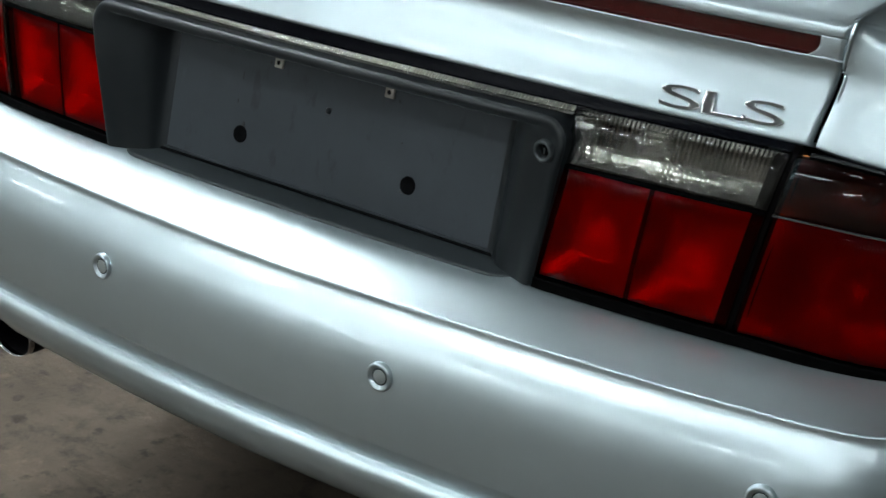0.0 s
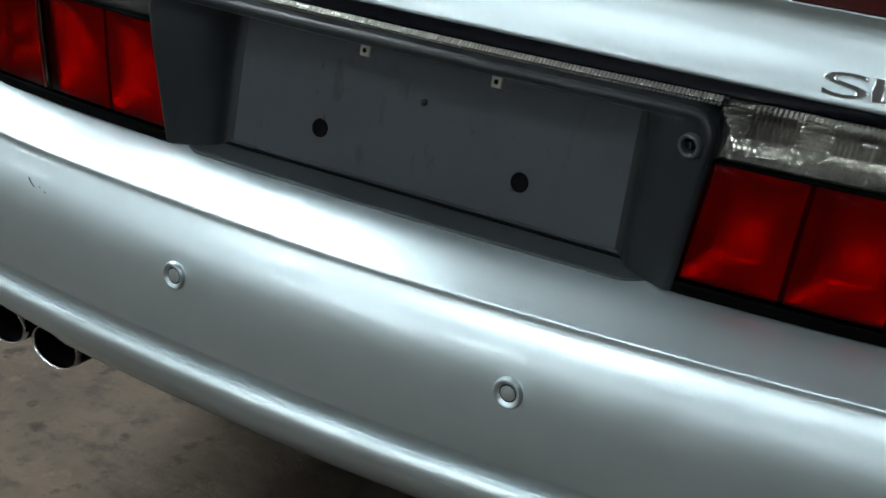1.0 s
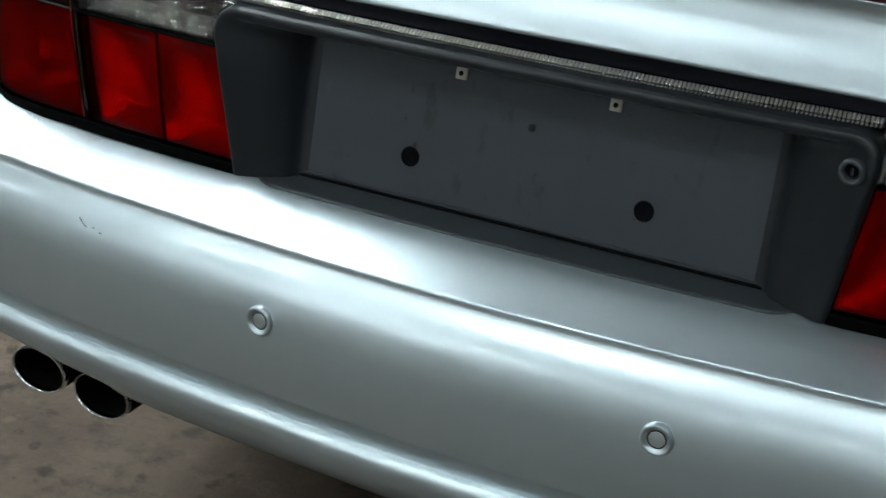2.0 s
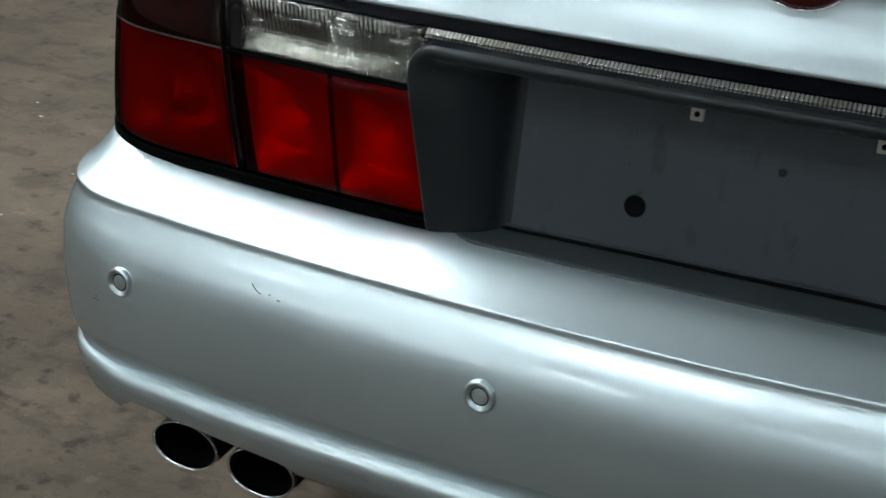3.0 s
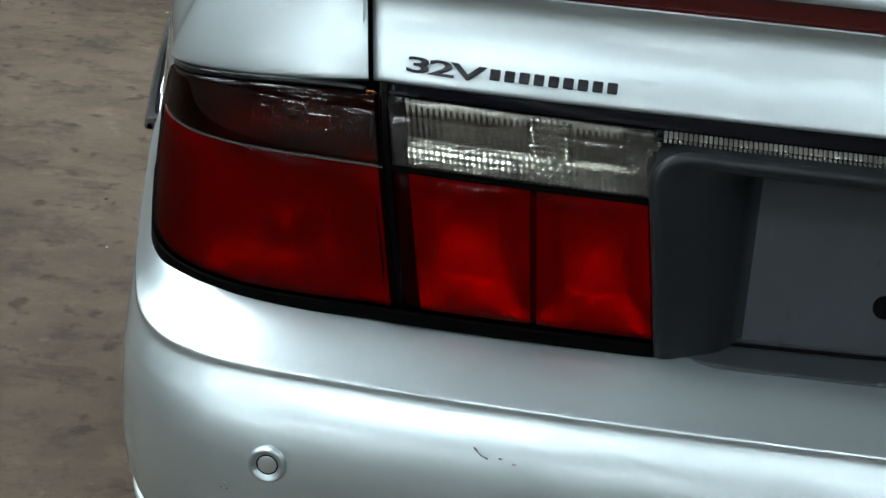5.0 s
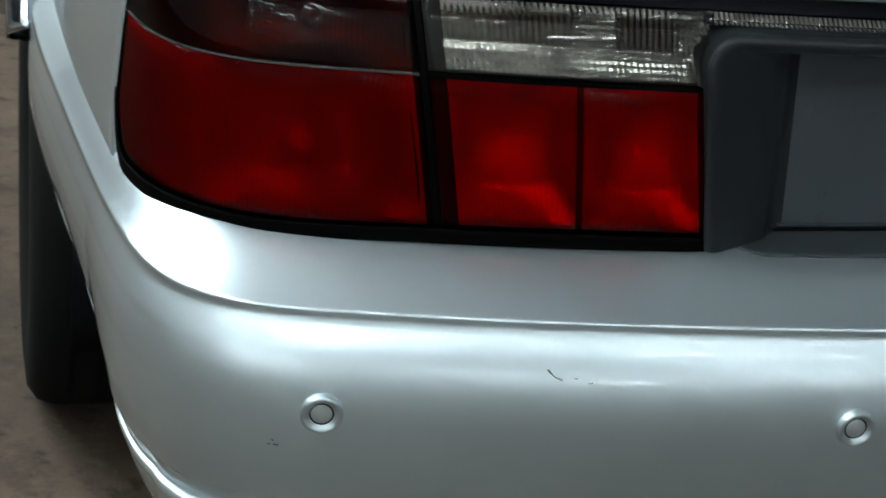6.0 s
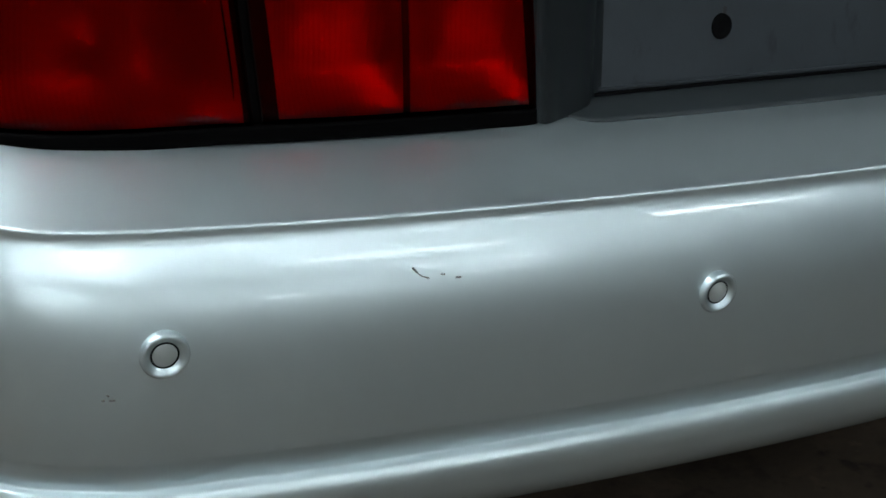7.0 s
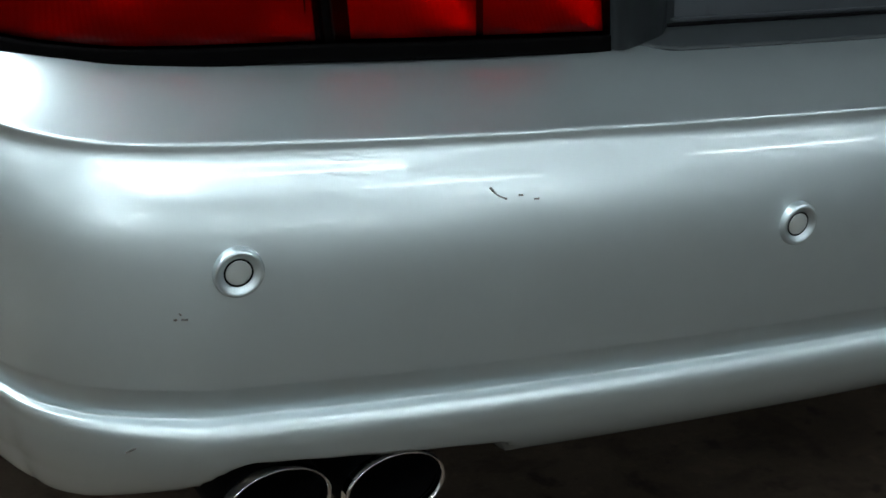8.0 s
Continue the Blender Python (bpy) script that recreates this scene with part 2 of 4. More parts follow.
# battens out of view, added beside the car to lift the left floor
for lx, ly in ((-4.2, 2.6), (-5.9, 0.6), (-3.6, 5.0), (-6.2, 3.4), (-5.6, 6.5), (-2.9, 6.6), (-3.0, 3.6)):
    SPOTS.append((lx, ly, 3.7, 0))
for lx in (-9.4, -7.5):
    SPOTS.append((lx, -3.5, 3.7, 0))
for lx, ly, lz, lr in SPOTS:
    copy_thing(high, pose(lx, ly, lz, 0, 0, lr))

# ---- the car: plan lines, x to its right, y towards its nose, rear at y = 0 ----
AXLE_Y, AXLE_Z, TYRE_R, ARCH_R = 1.04, 0.33, 0.33, 0.372
CREASE = [(0, 0.018), (0.2, 0.026), (0.4, 0.040), (0.5, 0.050), (0.6, 0.062), (0.67, 0.072), (0.725, 0.085), (0.768, 0.105),
          (0.797, 0.136), (0.815, 0.178), (0.830, 0.25), (0.844, 0.35), (0.861, 0.5), (0.877, 0.66), (0.884, 0.85), (0.886, 1.04), (0.884, 1.3)]
LAMP = [(0, 0.100), (0.2, 0.104), (0.345, 0.111), (0.46, 0.118), (0.59, 0.129), (0.66, 0.141), (0.72, 0.158), (0.766, 0.183),
        (0.797, 0.216), (0.814, 0.256), (0.823, 0.30), (0.832, 0.37), (0.846, 0.5), (0.857, 0.66), (0.862, 0.85), (0.864, 1.04), (0.863, 1.3)]


def both(P):
    """A half plan line, mirrored to run from the left end to the right end."""
    M = P.copy()[::-1]
    M[:, 0] *= -1
    return np.vstack([M[:-1], P])


def offset(P, o):
    T = np.gradient(P, axis=0)
    T /= np.linalg.norm(T, axis=1)[:, None]
    return P + o * np.c_[T[:, 1], -T[:, 0]]


def arch_y(z):
    r = ARCH_R + float(np.interp(z, [0.52, 0.57], [0.0, 0.052]))
    h = max(0.0, r ** 2 - (z - AXLE_Z) ** 2)
    return AXLE_Y - math.sqrt(h)


def fair(P, sigma):
    """Even out a dense line: each point becomes a weighted mean of its neighbours; sigma in samples, one for all or one each."""
    n = len(P)
    sig = np.broadcast_to(np.asarray(sigma, float), (n,))
    reach = int(3 * sig.max()) + 1
    Q = np.vstack([2 * P[0] - P[reach:0:-1], P, 2 * P[-1] - P[-2:-reach - 2:-1]])
    out = np.empty_like(P)
    for i in range(n):
        w = np.exp(-0.5 * (np.arange(-reach, reach + 1) / sig[i]) ** 2)
        out[i] = w @ Q[i:i + 2 * reach + 1] / w.sum()
    return out


def fair_half(P, sigma):
    """The same for a half plan line that is mirrored at its first point."""
    F = fair(both(P), np.r_[np.broadcast_to(sigma, (len(P),))[:0:-1], np.broadcast_to(sigma, (len(P),))])
    return F[len(P) - 1:]


CREASE_D = resample(catmull(CREASE, 60), 900)
CREASE_D = fair_half(CREASE_D, np.interp(CREASE_D[:, 0], [0.62, 0.74], [34, 8]))
CREASE_ARC = np.r_[0, np.cumsum(np.linalg.norm(np.diff(CREASE_D, axis=0), axis=1))]
LAMP_D = resample(catmull(LAMP, 60), 900)
LAMP_D = fair_half(LAMP_D, np.interp(LAMP_D[:, 0], [0.60, 0.74], [34, 8]))
LID = [(0, 0.128), (0.2, 0.133), (0.4, 0.1455), (0.5, 0.156), (0.58, 0.168), (0.6185, 0.1755)]
LID_D = resample(catmull(LID), 120)
car = new("car")
tagged(car, "silver metallic sedan with red tail lamps parked on concrete", "car")


def notch(x, z):
    """Lower edge of the apron, raised over the left pair of exhaust tips."""
    k = 0.0
    if -0.756 < x < -0.440:
        a_ = min(1.0, max(0.0, (x + 0.756) / 0.10))
        b_ = min(1.0, max(0.0, (-0.440 - x) / 0.028))
        k = min(a_ * a_ * (3 - 2 * a_), math.sqrt(b_ * (2 - b_)))
    lim = 0.340 + (0.0775 - 0.06 * (x + 0.60)) * k
    return max(z, lim)


def bumper():
    # offset outwards from the crease line, height
    prof = [(-0.16, 0.6765), (-0.10, 0.6745), (-0.066, 0.6700), (-0.04, 0.6588), (-0.02, 0.6486), (-0.008, 0.6428), (-0.0026, 0.6404), (-0.0008, 0.6395), (0.0001, 0.6384), (0.0004, 0.6368),
            (0.0004, 0.6345), (0.0006, 0.6322), (0.0012, 0.6298), (0.0027, 0.6270), (0.0051, 0.6240), (0.0081, 0.6207), (0.0113, 0.6171), (0.0148, 0.6128), (0.0183, 0.6074), (0.0215, 0.6010), (0.0244, 0.5935), (0.0269, 0.5850), (0.0290, 0.5760),
            (0.0313, 0.560), (0.0324, 0.540), (0.0330, 0.520), (0.0331, 0.502), (0.0329, 0.488), (0.0328, 0.4800), (0.0322, 0.4772), (0.0303, 0.4720), (0.0276, 0.4630), (0.0255, 0.4550), (0.0253, 0.4534), (0.0272, 0.4523),
            (0.0311, 0.4506), (0.0335, 0.4480), (0.0355, 0.4448), (0.0367, 0.4405), (0.0373, 0.4350), (0.0374, 0.4290), (0.0364, 0.4220), (0.0340, 0.4140), (0.0300, 0.4060), (0.0240, 0.3980), (0.0170, 0.3910), (0.0080, 0.3860), (-0.006, 0.3825), (-0.04, 0.380)]
    prof = resample(catmull(prof, 12), 700)
    # sharp only along the crease and the upper edge of the lip
    keen = np.min([abs(prof[:, 1] - 0.6385) / 0.008, abs(prof[:, 1] - 0.4525) / 0.010, 0.5 + abs(prof[:, 1] - 0.478) / 0.006], axis=0)
    prof = fair(prof, np.interp(keen, [0.0, 0.6, 1.2, 2.5], [1.2, 2.0, 5.0, 14.0]))
    bend = abs(np.gradient(np.unwrap(np.arctan2(*np.gradient(prof, axis=0).T))))
    dense = np.cumsum(0.25 + 12 * bend)
    pick = np.searchsorted(dense, np.linspace(dense[0], dense[-1], 190))
    prof = prof[np.unique(np.r_[pick, len(prof) - 1])]
    # the cover tucks under at the corners
    corner = np.interp(CREASE_ARC, [0, 0.69, 0.76, 0.82, 0.90, 1.0, 1.2, 1.45], [0, 0, 0.45, 1.0, 1.0, 0.95, 0.8, 0.7])
    # how far the shelf runs in to the lamps, as a share of its usual depth
    far = np.array([np.min(np.linalg.norm(LAMP_D - q, axis=1)) for q in CREASE_D]) + 0.004
    REACH = np.clip(far / 0.066, 0.25, 1.3)
    blend = np.clip((CREASE_D[:, 0] - 0.34) / 0.08, 0, 1)
    REACH = (1 + (REACH - 1) * blend)[:, None]
    # the roll flattens out along the flanks
    flat = np.interp(CREASE_ARC, [0.80, 1.02], [1.0, 0.50])[:, None]
    rows = []
    for o, z in prof:
        tuck = np.interp(z, [0.34, 0.375, 0.41, 0.44, 0.452, 0.476, 0.51, 0.56, 0.60, 0.632, 0.64], [0.05, 0.052, 0.050, 0.036, 0.028, 0.023, 0.018, 0.0145, 0.009, 0.0015, 0.0])
        if z < 0.476 and z > 0.4505:
            tuck = tuck + 0.05 * math.sin(math.pi * (z - 0.4505) / 0.0255) * np.clip((CREASE_ARC - 0.95) / 0.25, 0, 1)[:, None]
        if z >= 0.476 and z < 0.57:
            tuck = tuck + 0.022 * ((0.57 - z) / 0.094) ** 1.5 * np.clip((CREASE_ARC - 0.9) / 0.3, 0, 1)[:, None]
        elif z > 0.4505 and z < 0.476:
            tuck = tuck + 0.022 * np.clip((CREASE_ARC - 0.9) / 0.3, 0, 1)[:, None]
        if z <= 0.4505:
            tuck = tuck + 0.022 * np.clip((CREASE_ARC - 0.9) / 0.3, 0, 1)[:, None] + 0.06 * np.clip((CREASE_ARC - 1.14) / 0.2, 0, 1)[:, None] ** 2
        if o < 0:
            P = offset(CREASE_D, o * REACH)
        else:
            P = offset(CREASE_D, o * flat)
        P = P - tuck * (offset(CREASE_D, 1.0) - CREASE_D) * corner[:, None]
        # the foot hangs lower round the corners
        drop = 0.033 * np.interp(CREASE_ARC, [0.70, 0.82, 1.1, 1.3], [0.0, 1.0, 0.85, 0.7]) * np.interp(z, [0.38, 0.44], [1.0, 0.0])
        if o < -0.066:
            # the deep part of the shelf lies only under the plate recess
            w = np.clip((0.40 - CREASE_D[:, 0]) / 0.06, 0, 1)[:, None]
            deep = 0.35 * (-0.066 - o)
            P = offset(CREASE_D, -0.066 * REACH - deep) * (1 - w) + P * w
            up = w[:, 0] * (z - 0.6700) - (1 - w[:, 0]) * deep * 0.5
            P = np.c_[P, 0.6700 + up]
        else:
            P = np.c_[P, z - drop]
            # every row runs on to the wheel arch
        end = float(np.interp(arch_y(z), P[300:, 1], CREASE_ARC[300:]))
        at = np.r_[np.linspace(0, 0.66, 110)[:-1], np.linspace(0.66, end, 100)]
        P = np.array([np.interp(at, CREASE_ARC, P[:, k]) for k in range(3)]).T
        P = both(P)
        rows.append([(x, y, notch(x, h) if h < 0.43 else h) for x, y, h in P])
    b_ = part("bumper", from_grid(rows, True), PAINT, car, "silver bumper cover with a crease and a lower lip")
    thick(b_, 0.004)
    return b_


bump_ob = bumper()


def plan_at(line, x):
    a = abs(x)
    y = float(np.interp(a, line[:, 0], line[:, 1]))
    T = np.array((0.008, float(np.interp(a + 0.004, line[:, 0], line[:, 1]) - np.interp(a - 0.004, line[:, 0], line[:, 1]))))
    T /= np.linalg.norm(T)
    n = np.array((T[1], -T[0]))
    s = 1 if x >= 0 else -1
    return np.array((x, y)), np.array((n[0] * s, n[1]))


def sensors():
    for x in (-0.6715, -0.2280, 0.2280, 0.6715):
        p, n = plan_at(CREASE_D, x)
        q = p + n * 0.0312
        turn = math.atan2(n[0], -n[1])
        m = Matrix.Translation((q[0], q[1], 0.5625)) @ Matrix.Rotation(turn, 4, "Z")
        ring = [(0.0099, 0.004), (0.0100, -0.0010), (0.0110, -0.0016), (0.0130, -0.0032), (0.0146, -0.0041), (0.0160, -0.0037), (0.0170, -0.0020), (0.0174, 0.004)]
        bm = put(lathe(ring), m)
        if sum(f.normal.dot(m.col[1].xyz) * f.calc_area() for f in bm.faces) > 0:
            bmesh.ops.reverse_faces(bm, faces=bm.faces[:])
        s = part("parking_sensor", bm, PAINT, car, "round silver parking sensor ring")
        # black disc on the uncut bumper paints the shaded ring gap
        part("sensor_gap", put(lathe([(0.0, -0.0006), (0.0104, -0.0006)]), m), BLACK_DULL, s)
        part("sensor_face", put(lathe([(0.0, -0.0013), (0.0078, -0.0013), (0.0086, -0.0009), (0.0088, 0.001)]), m), SENSOR_GREY, s)


sensors()


# ---- tail lamps ----
LAMP_ARC = np.r_[0, np.cumsum(np.linalg.norm(np.diff(LAMP_D, axis=0), axis=1))]


def arc_of_x(x):
    return float(np.interp(x, LAMP_D[:, 0], LAMP_ARC))


S_END = float(LAMP_ARC[np.argmin(abs(LAMP_D[:, 1] - 0.305) + (LAMP_D[:, 0] < 0.8))])


LEAN = catmull([(0.64, 0.0), (0.70, 0.0), (0.75, 0.0022), (0.80, 0.006), (0.83, 0.0105), (0.86, 0.0182), (0.875, 0.0255), (0.89, 0.036), (0.90, 0.044)], 20)
LEAN = fair(resample(LEAN, 400), 12)


def lamp_pt(s, z, inset=0.0, side=1):
    """A point of the lamp face at arc length s from the middle and height z, sunk by inset."""
    x = np.interp(s, LAMP_ARC, LAMP_D[:, 0])
    y = np.interp(s, LAMP_ARC, LAMP_D[:, 1])
    x2 = np.interp(s + 0.004, LAMP_ARC, LAMP_D[:, 0]) - np.interp(s - 0.004, LAMP_ARC, LAMP_D[:, 0])
    y2 = np.interp(s + 0.004, LAMP_ARC, LAMP_D[:, 1]) - np.interp(s - 0.004, LAMP_ARC, LAMP_D[:, 1])
    k = math.hypot(x2, y2) or 1.0
    nx, ny = y2 / k, -x2 / k
    lean = np.interp(z, LEAN[:, 0], LEAN[:, 1])
    o = -(inset + lean)
    return (side * (x + nx * o), y + ny * o, z)


def lamp_top(s):
    s0 = arc_of_x(0.60)
    u = max(0.0, (s - s0) / (S_END - s0))
    return 0.8730 - 0.0385 * u ** 1.6


def lamp_sheet(s0, s1, z0, z1, inset=0.0, side=1, ns=24, nz=8, sink=None, smooth=True, k0=0.0, k1=0.0, rim=0.0):
    """A curved sheet on the lamp face; z0 and z1 may be functions of s, sink a function of u, v in 0..1.
    k0 and k1 slant the two ends outwards with height; rim rounds the top edge back."""
    rows = []
    for j in range(nz + 1):
        v = j / nz
        row = []
        for i in range(ns + 1):
            u = i / ns
            s = s0 + (s1 - s0) * u
            a = z0(s) if callable(z0) else z0
            b_ = z1(s) if callable(z1) else z1
            z = a + (b_ - a) * v
            back = rim * max(0.0, 1 - (b_ - z) / 0.0045) ** 2.2 if rim else 0.0
            row.append(lamp_pt(s + (k0 + (k1 - k0) * u) * (z - 0.69), z, inset + back + (sink(u, v) if sink else 0), side))
        rows.append(row)
    return from_grid(rows, side > 0, smooth)


CLEAR_FOOT, LENS_TOP = 0.8150, 0.8748


def low_edge(s):
    drop = 0.0045 * min(1.0, max(0.0, (s - 0.60) / 0.12))
    return 0.6820 - drop + 0.04 * max(0.0, (s - (S_END - 0.035)) / 0.035) ** 2.2


def mid_edge(s):
    s0 = arc_of_x(0.61)
    return 0.8125 - 0.012 * max(0.0, (s - s0) / (S_END - s0)) ** 1.3


def amber_cell(u, v):
    """A shallow trough that runs out round the corner."""
    return 0.004 * (1 - u ** 6) + 0.025 * max(0.0, 1 - (u / 0.60) ** 1.5) * min(1.0, 6 * u) * max(0.0, 1 - (abs(v - 0.5) * 2) ** 2.4)


def prisms(nu, nv):
    """Small square cells, nu by nv of them, with grooves between along the foot, the inner end and an upright band; a nearly plain sheet elsewhere."""
    def f(u, v):
        foot = min(1, max(0, (0.36 - v) * 8))
        end = min(1, max(0, (0.15 - u) * 14))
        mid = min(1, max(0, 1.5 - abs(u - 0.42) * 16)) * min(1, max(0, (0.92 - v) * 8))
        zone = max(foot, end, mid)
        groove = max(abs((u * nu + 0.5) % 1.0 - 0.5) < 0.05, 0.8 * (abs((v * nv + 0.5) % 1.0 - 0.5) < 0.05))
        flute = abs((u * nu) % 1.0 - 0.5)
        return 0.0050 + 0.0085 * min(1.0, v / 0.36) - 0.017 * max(0.0, v - 0.36) + 0.0020 * (zone * groove + (1 - zone) * 0.5 * flute)
    return f


def inner_cell(u, v):
    """A silvered bowl with a scooped foot that climbs at its sides, a tall back and a shallow dish for the bulb."""
    w = abs(u - 0.5) * 2
    side = max(0.0, 1 - w ** 3.6)
    foot = 0.20 + 0.14 * w ** 2
    if v < foot:
        rise = 0.82 * v / foot * (1.25 - 0.25 * v / foot)
    else:
        k = (v - foot) / (1 - foot)
        rise = (0.82 + 0.22 * k) * max(0.0, 1 - k ** 8)
    r = math.hypot(u - 0.5, (v - 0.55) * 1.15)
    return 0.005 + 0.027 * side * rise + 0.004 * math.exp(-(r / 0.2) ** 2)


def outer_cell(u, v):
    """The long corner cell: two soft bowls side by side, running out shallow round the corner."""
    edge = min(1.0, 5 * u) * max(0.0, 1 - (u / 0.60) ** 2.5) * (1 - (1 - min(1.0, v / 0.30)) ** 2) * max(0.0, 1 - max(0.0, (v - 0.30) / 0.70) ** 3)
    two = 0.80 + 0.20 * math.cos(2 * math.pi * (u - 0.16) / 0.32)
    return 0.004 * (1 - u ** 6) + 0.048 * edge * two - 0.007 * math.exp(-((u - 0.30) / 0.05) ** 2 - ((v - 0.40) / 0.10) ** 2)


def tail_lamps(side):
    a = arc_of_x
    GAP, CELL, EDGE = 0.20, 0.135, 0.165
    outer = part("tail_lamp", lamp_sheet(a(0.5725), a(0.5800), 0.672, 0.881, 0.0045, side, 4, 12, k0=GAP, k1=GAP), SEAM_BLACK, car, "corner tail lamp, red below and smoked amber above")
    thick(outer, 0.03)
    s0, s1 = a(0.5800), S_END
    thick(part("red_lens", lamp_sheet(s0, s1, low_edge, mid_edge, 0, side, 36, 10, k0=GAP), RED_LENS, outer, "deep red ribbed lens"), 0.0015, inner=LENS_BACK)
    thick(part("amber_lens", lamp_sheet(s0, s1, lambda s: mid_edge(s) + 0.0015, lamp_top, 0, side, 48, 16, k0=GAP, rim=0.004), SMOKE_LENS, outer, "smoked amber turn lens"), 0.0015, inner=LENS_BACK)
    part("divider", lamp_sheet(s0, s1, lambda s: mid_edge(s) - 0.0002, lambda s: mid_edge(s) + 0.0013, -0.0006, side, 36, 2, k0=GAP), SEAM, outer, "thin bright seam between the lenses")
    part("reflector", lamp_sheet(a(0.5850), s1, low_edge, mid_edge, 0.0025, side, 64, 40, outer_cell, k0=GAP), OUTER_REFLECT, outer)
    part("amber_reflector", lamp_sheet(a(0.5850), s1, mid_edge, lamp_top, 0.0025, side, 40, 14, amber_cell, k0=GAP), AMBER_REFLECT, outer)
    # flat dark strip behind the lens: the shaded housing edge put into colour
    part("side_wall", lamp_sheet(a(0.5765), a(0.5900), 0.672, 0.872, 0.008, side, 3, 8, k0=GAP, k1=GAP), EDGE_DARK, outer, "flat dark strip for the lamp's shaded edge")
    # the bulb behind the turn lens
    bulb = lathe([(0.0, -0.016), (0.005, -0.0145), (0.0085, -0.009), (0.0095, -0.002), (0.007, 0.006), (0.006, 0.012)], 20)
    bx, by, bz = lamp_pt(a(0.695), 0.843, 0.022, side)
    part("bulb", put(bulb, Matrix.Translation((bx, by, bz))), BULB_AMBER, outer, "amber glass bulb", True)
    thick(part("bottom_gasket", lamp_sheet(a(0.344), s1 + 0.004, lambda s: low_edge(s) - 0.0120, lambda s: low_edge(s) + 0.0008, -0.001, side, 60, 4), BLACK_SATIN, outer), 0.02)
    thick(part("end_gasket", lamp_sheet(s1 - 0.0005, s1 + 0.0016, lambda s: 0.712, lambda s: lamp_top(s) - 0.004, -0.0003, side, 3, 10), BLACK_GLOSS, outer), 0.012)
    thick(part("top_gasket", lamp_sheet(a(0.592), s1 + 0.003, lamp_top, lambda s: lamp_top(s) + 0.0045, 0.002, side, 40, 3, k0=GAP), GASKET_GLOSS, outer), 0.02)

    inner = part("inner_tail_lamp", lamp_sheet(a(0.344), a(0.5725), CLEAR_FOOT - 0.004, CLEAR_FOOT, -0.0006, side, 24, 2, k0=EDGE, k1=GAP), BLACK_SATIN, car, "inner tail lamp, two red cells under a clear reversing lens")
    thick(inner, 0.02)
    thick(part("red_lens", lamp_sheet(a(0.3465), a(0.5725), 0.6835, CLEAR_FOOT - 0.004, 0, side, 30, 10, k0=EDGE, k1=GAP), RED_LENS, inner, "deep red lens"), 0.0015, inner=LENS_BACK)
    for x0, x1, ka, kb in ((0.3475, 0.4525, EDGE, CELL), (0.4585, 0.5660, CELL, GAP)):
        part("reflector", lamp_sheet(a(x0), a(x1), 0.6835, CLEAR_FOOT - 0.005, 0.004, side, 40, 40, inner_cell, k0=ka, k1=kb), RED_REFLECT, inner)
    thick(part("cell_divider", lamp_sheet(a(0.4515), a(0.4595), 0.6835, CLEAR_FOOT - 0.004, 0.010, side, 2, 8, k0=CELL, k1=CELL), CELL_WALL, inner), 0.03)
    # same dark strip for the shade at the inner lamp's edge
    part("side_wall", lamp_sheet(a(0.5580), a(0.5765), 0.672, 0.872, 0.008, side, 3, 8, k0=GAP, k1=GAP), EDGE_DARK, inner, "flat dark strip for the lamp's shaded edge")
    thick(part("inner_edge", lamp_sheet(a(0.3425), a(0.3470), 0.672, CLEAR_FOOT, 0.0, side, 2, 8, k0=EDGE, k1=EDGE), BLACK_SATIN, inner), 0.02)
    thick(part("clear_lens", lamp_sheet(a(0.3435), a(0.5725), CLEAR_FOOT, LENS_TOP, 0, side, 40, 24, k0=EDGE, k1=GAP, rim=0.0042), CLEAR_LENS, inner, "clear fluted reversing lens"), 0.0015, inner=LENS_BACK)
    part("clear_reflector", lamp_sheet(a(0.3380), a(0.5660), CLEAR_FOOT - 0.0005, LENS_TOP, 0.004, side, 176, 48, prisms(44, 12), False, k0=EDGE, k1=GAP), FLUTED, inner)
    return outer


def fluted():
    """Silvered prism sheet, lighter and darker in random patches."""
    m = mat("silvered_prisms", (0.62, 0.60, 0.56), 0.13, 1.0)
    n, l, b = nodes(m)
    patch = noise_node(m, 14, 3, 0.5)
    l.new(ramp(m, patch, [(0.38, (0.46, 0.46, 0.445)), (0.62, (0.86, 0.86, 0.84))]), b.inputs["Base Color"])
    return m


def ribbed_reflector(name, color, rough=0.46, metal=0.9):
    m = mat(name, color, rough, metal)
    n, l, b = nodes(m)
    tc = n.new("ShaderNodeTexCoord")
    w = n.new("ShaderNodeTexWave")
    w.bands_direction = "X"
    w.inputs["Scale"].default_value = 75
    l.new(tc.outputs["Object"], w.inputs[0])
    soft = noise_node(m, 30, 2, 0.4)
    l.new(bump(m, w.outputs["Fac"], 0.16, 0.001, bump(m, soft, 0.16, 0.010)), b.inputs["Normal"])
    return m


SEAM_BLACK = mat("black_seam", (0.0016, 0.001, 0.0011), 0.5, Specular_IOR_Level=0.04)
BULB_AMBER = mat("amber_glass", (0.55, 0.16, 0.02), 0.08, Coat_Weight=1.0)
EDGE_DARK = mat("dull_inner_wall", (0.018, 0.016, 0.016), 0.8, Specular_IOR_Level=0.1)
CELL_WALL = mat("dull_cell_wall", (0.075, 0.07, 0.07), 0.7)
GASKET_GLOSS = mat("polished_black_rubber", (0.003, 0.003, 0.0035), 0.22, Specular_IOR_Level=0.15)
SEAM = mat("lens_seam", (0.07, 0.065, 0.065), 0.25, 0.2)
FLUTED = fluted()
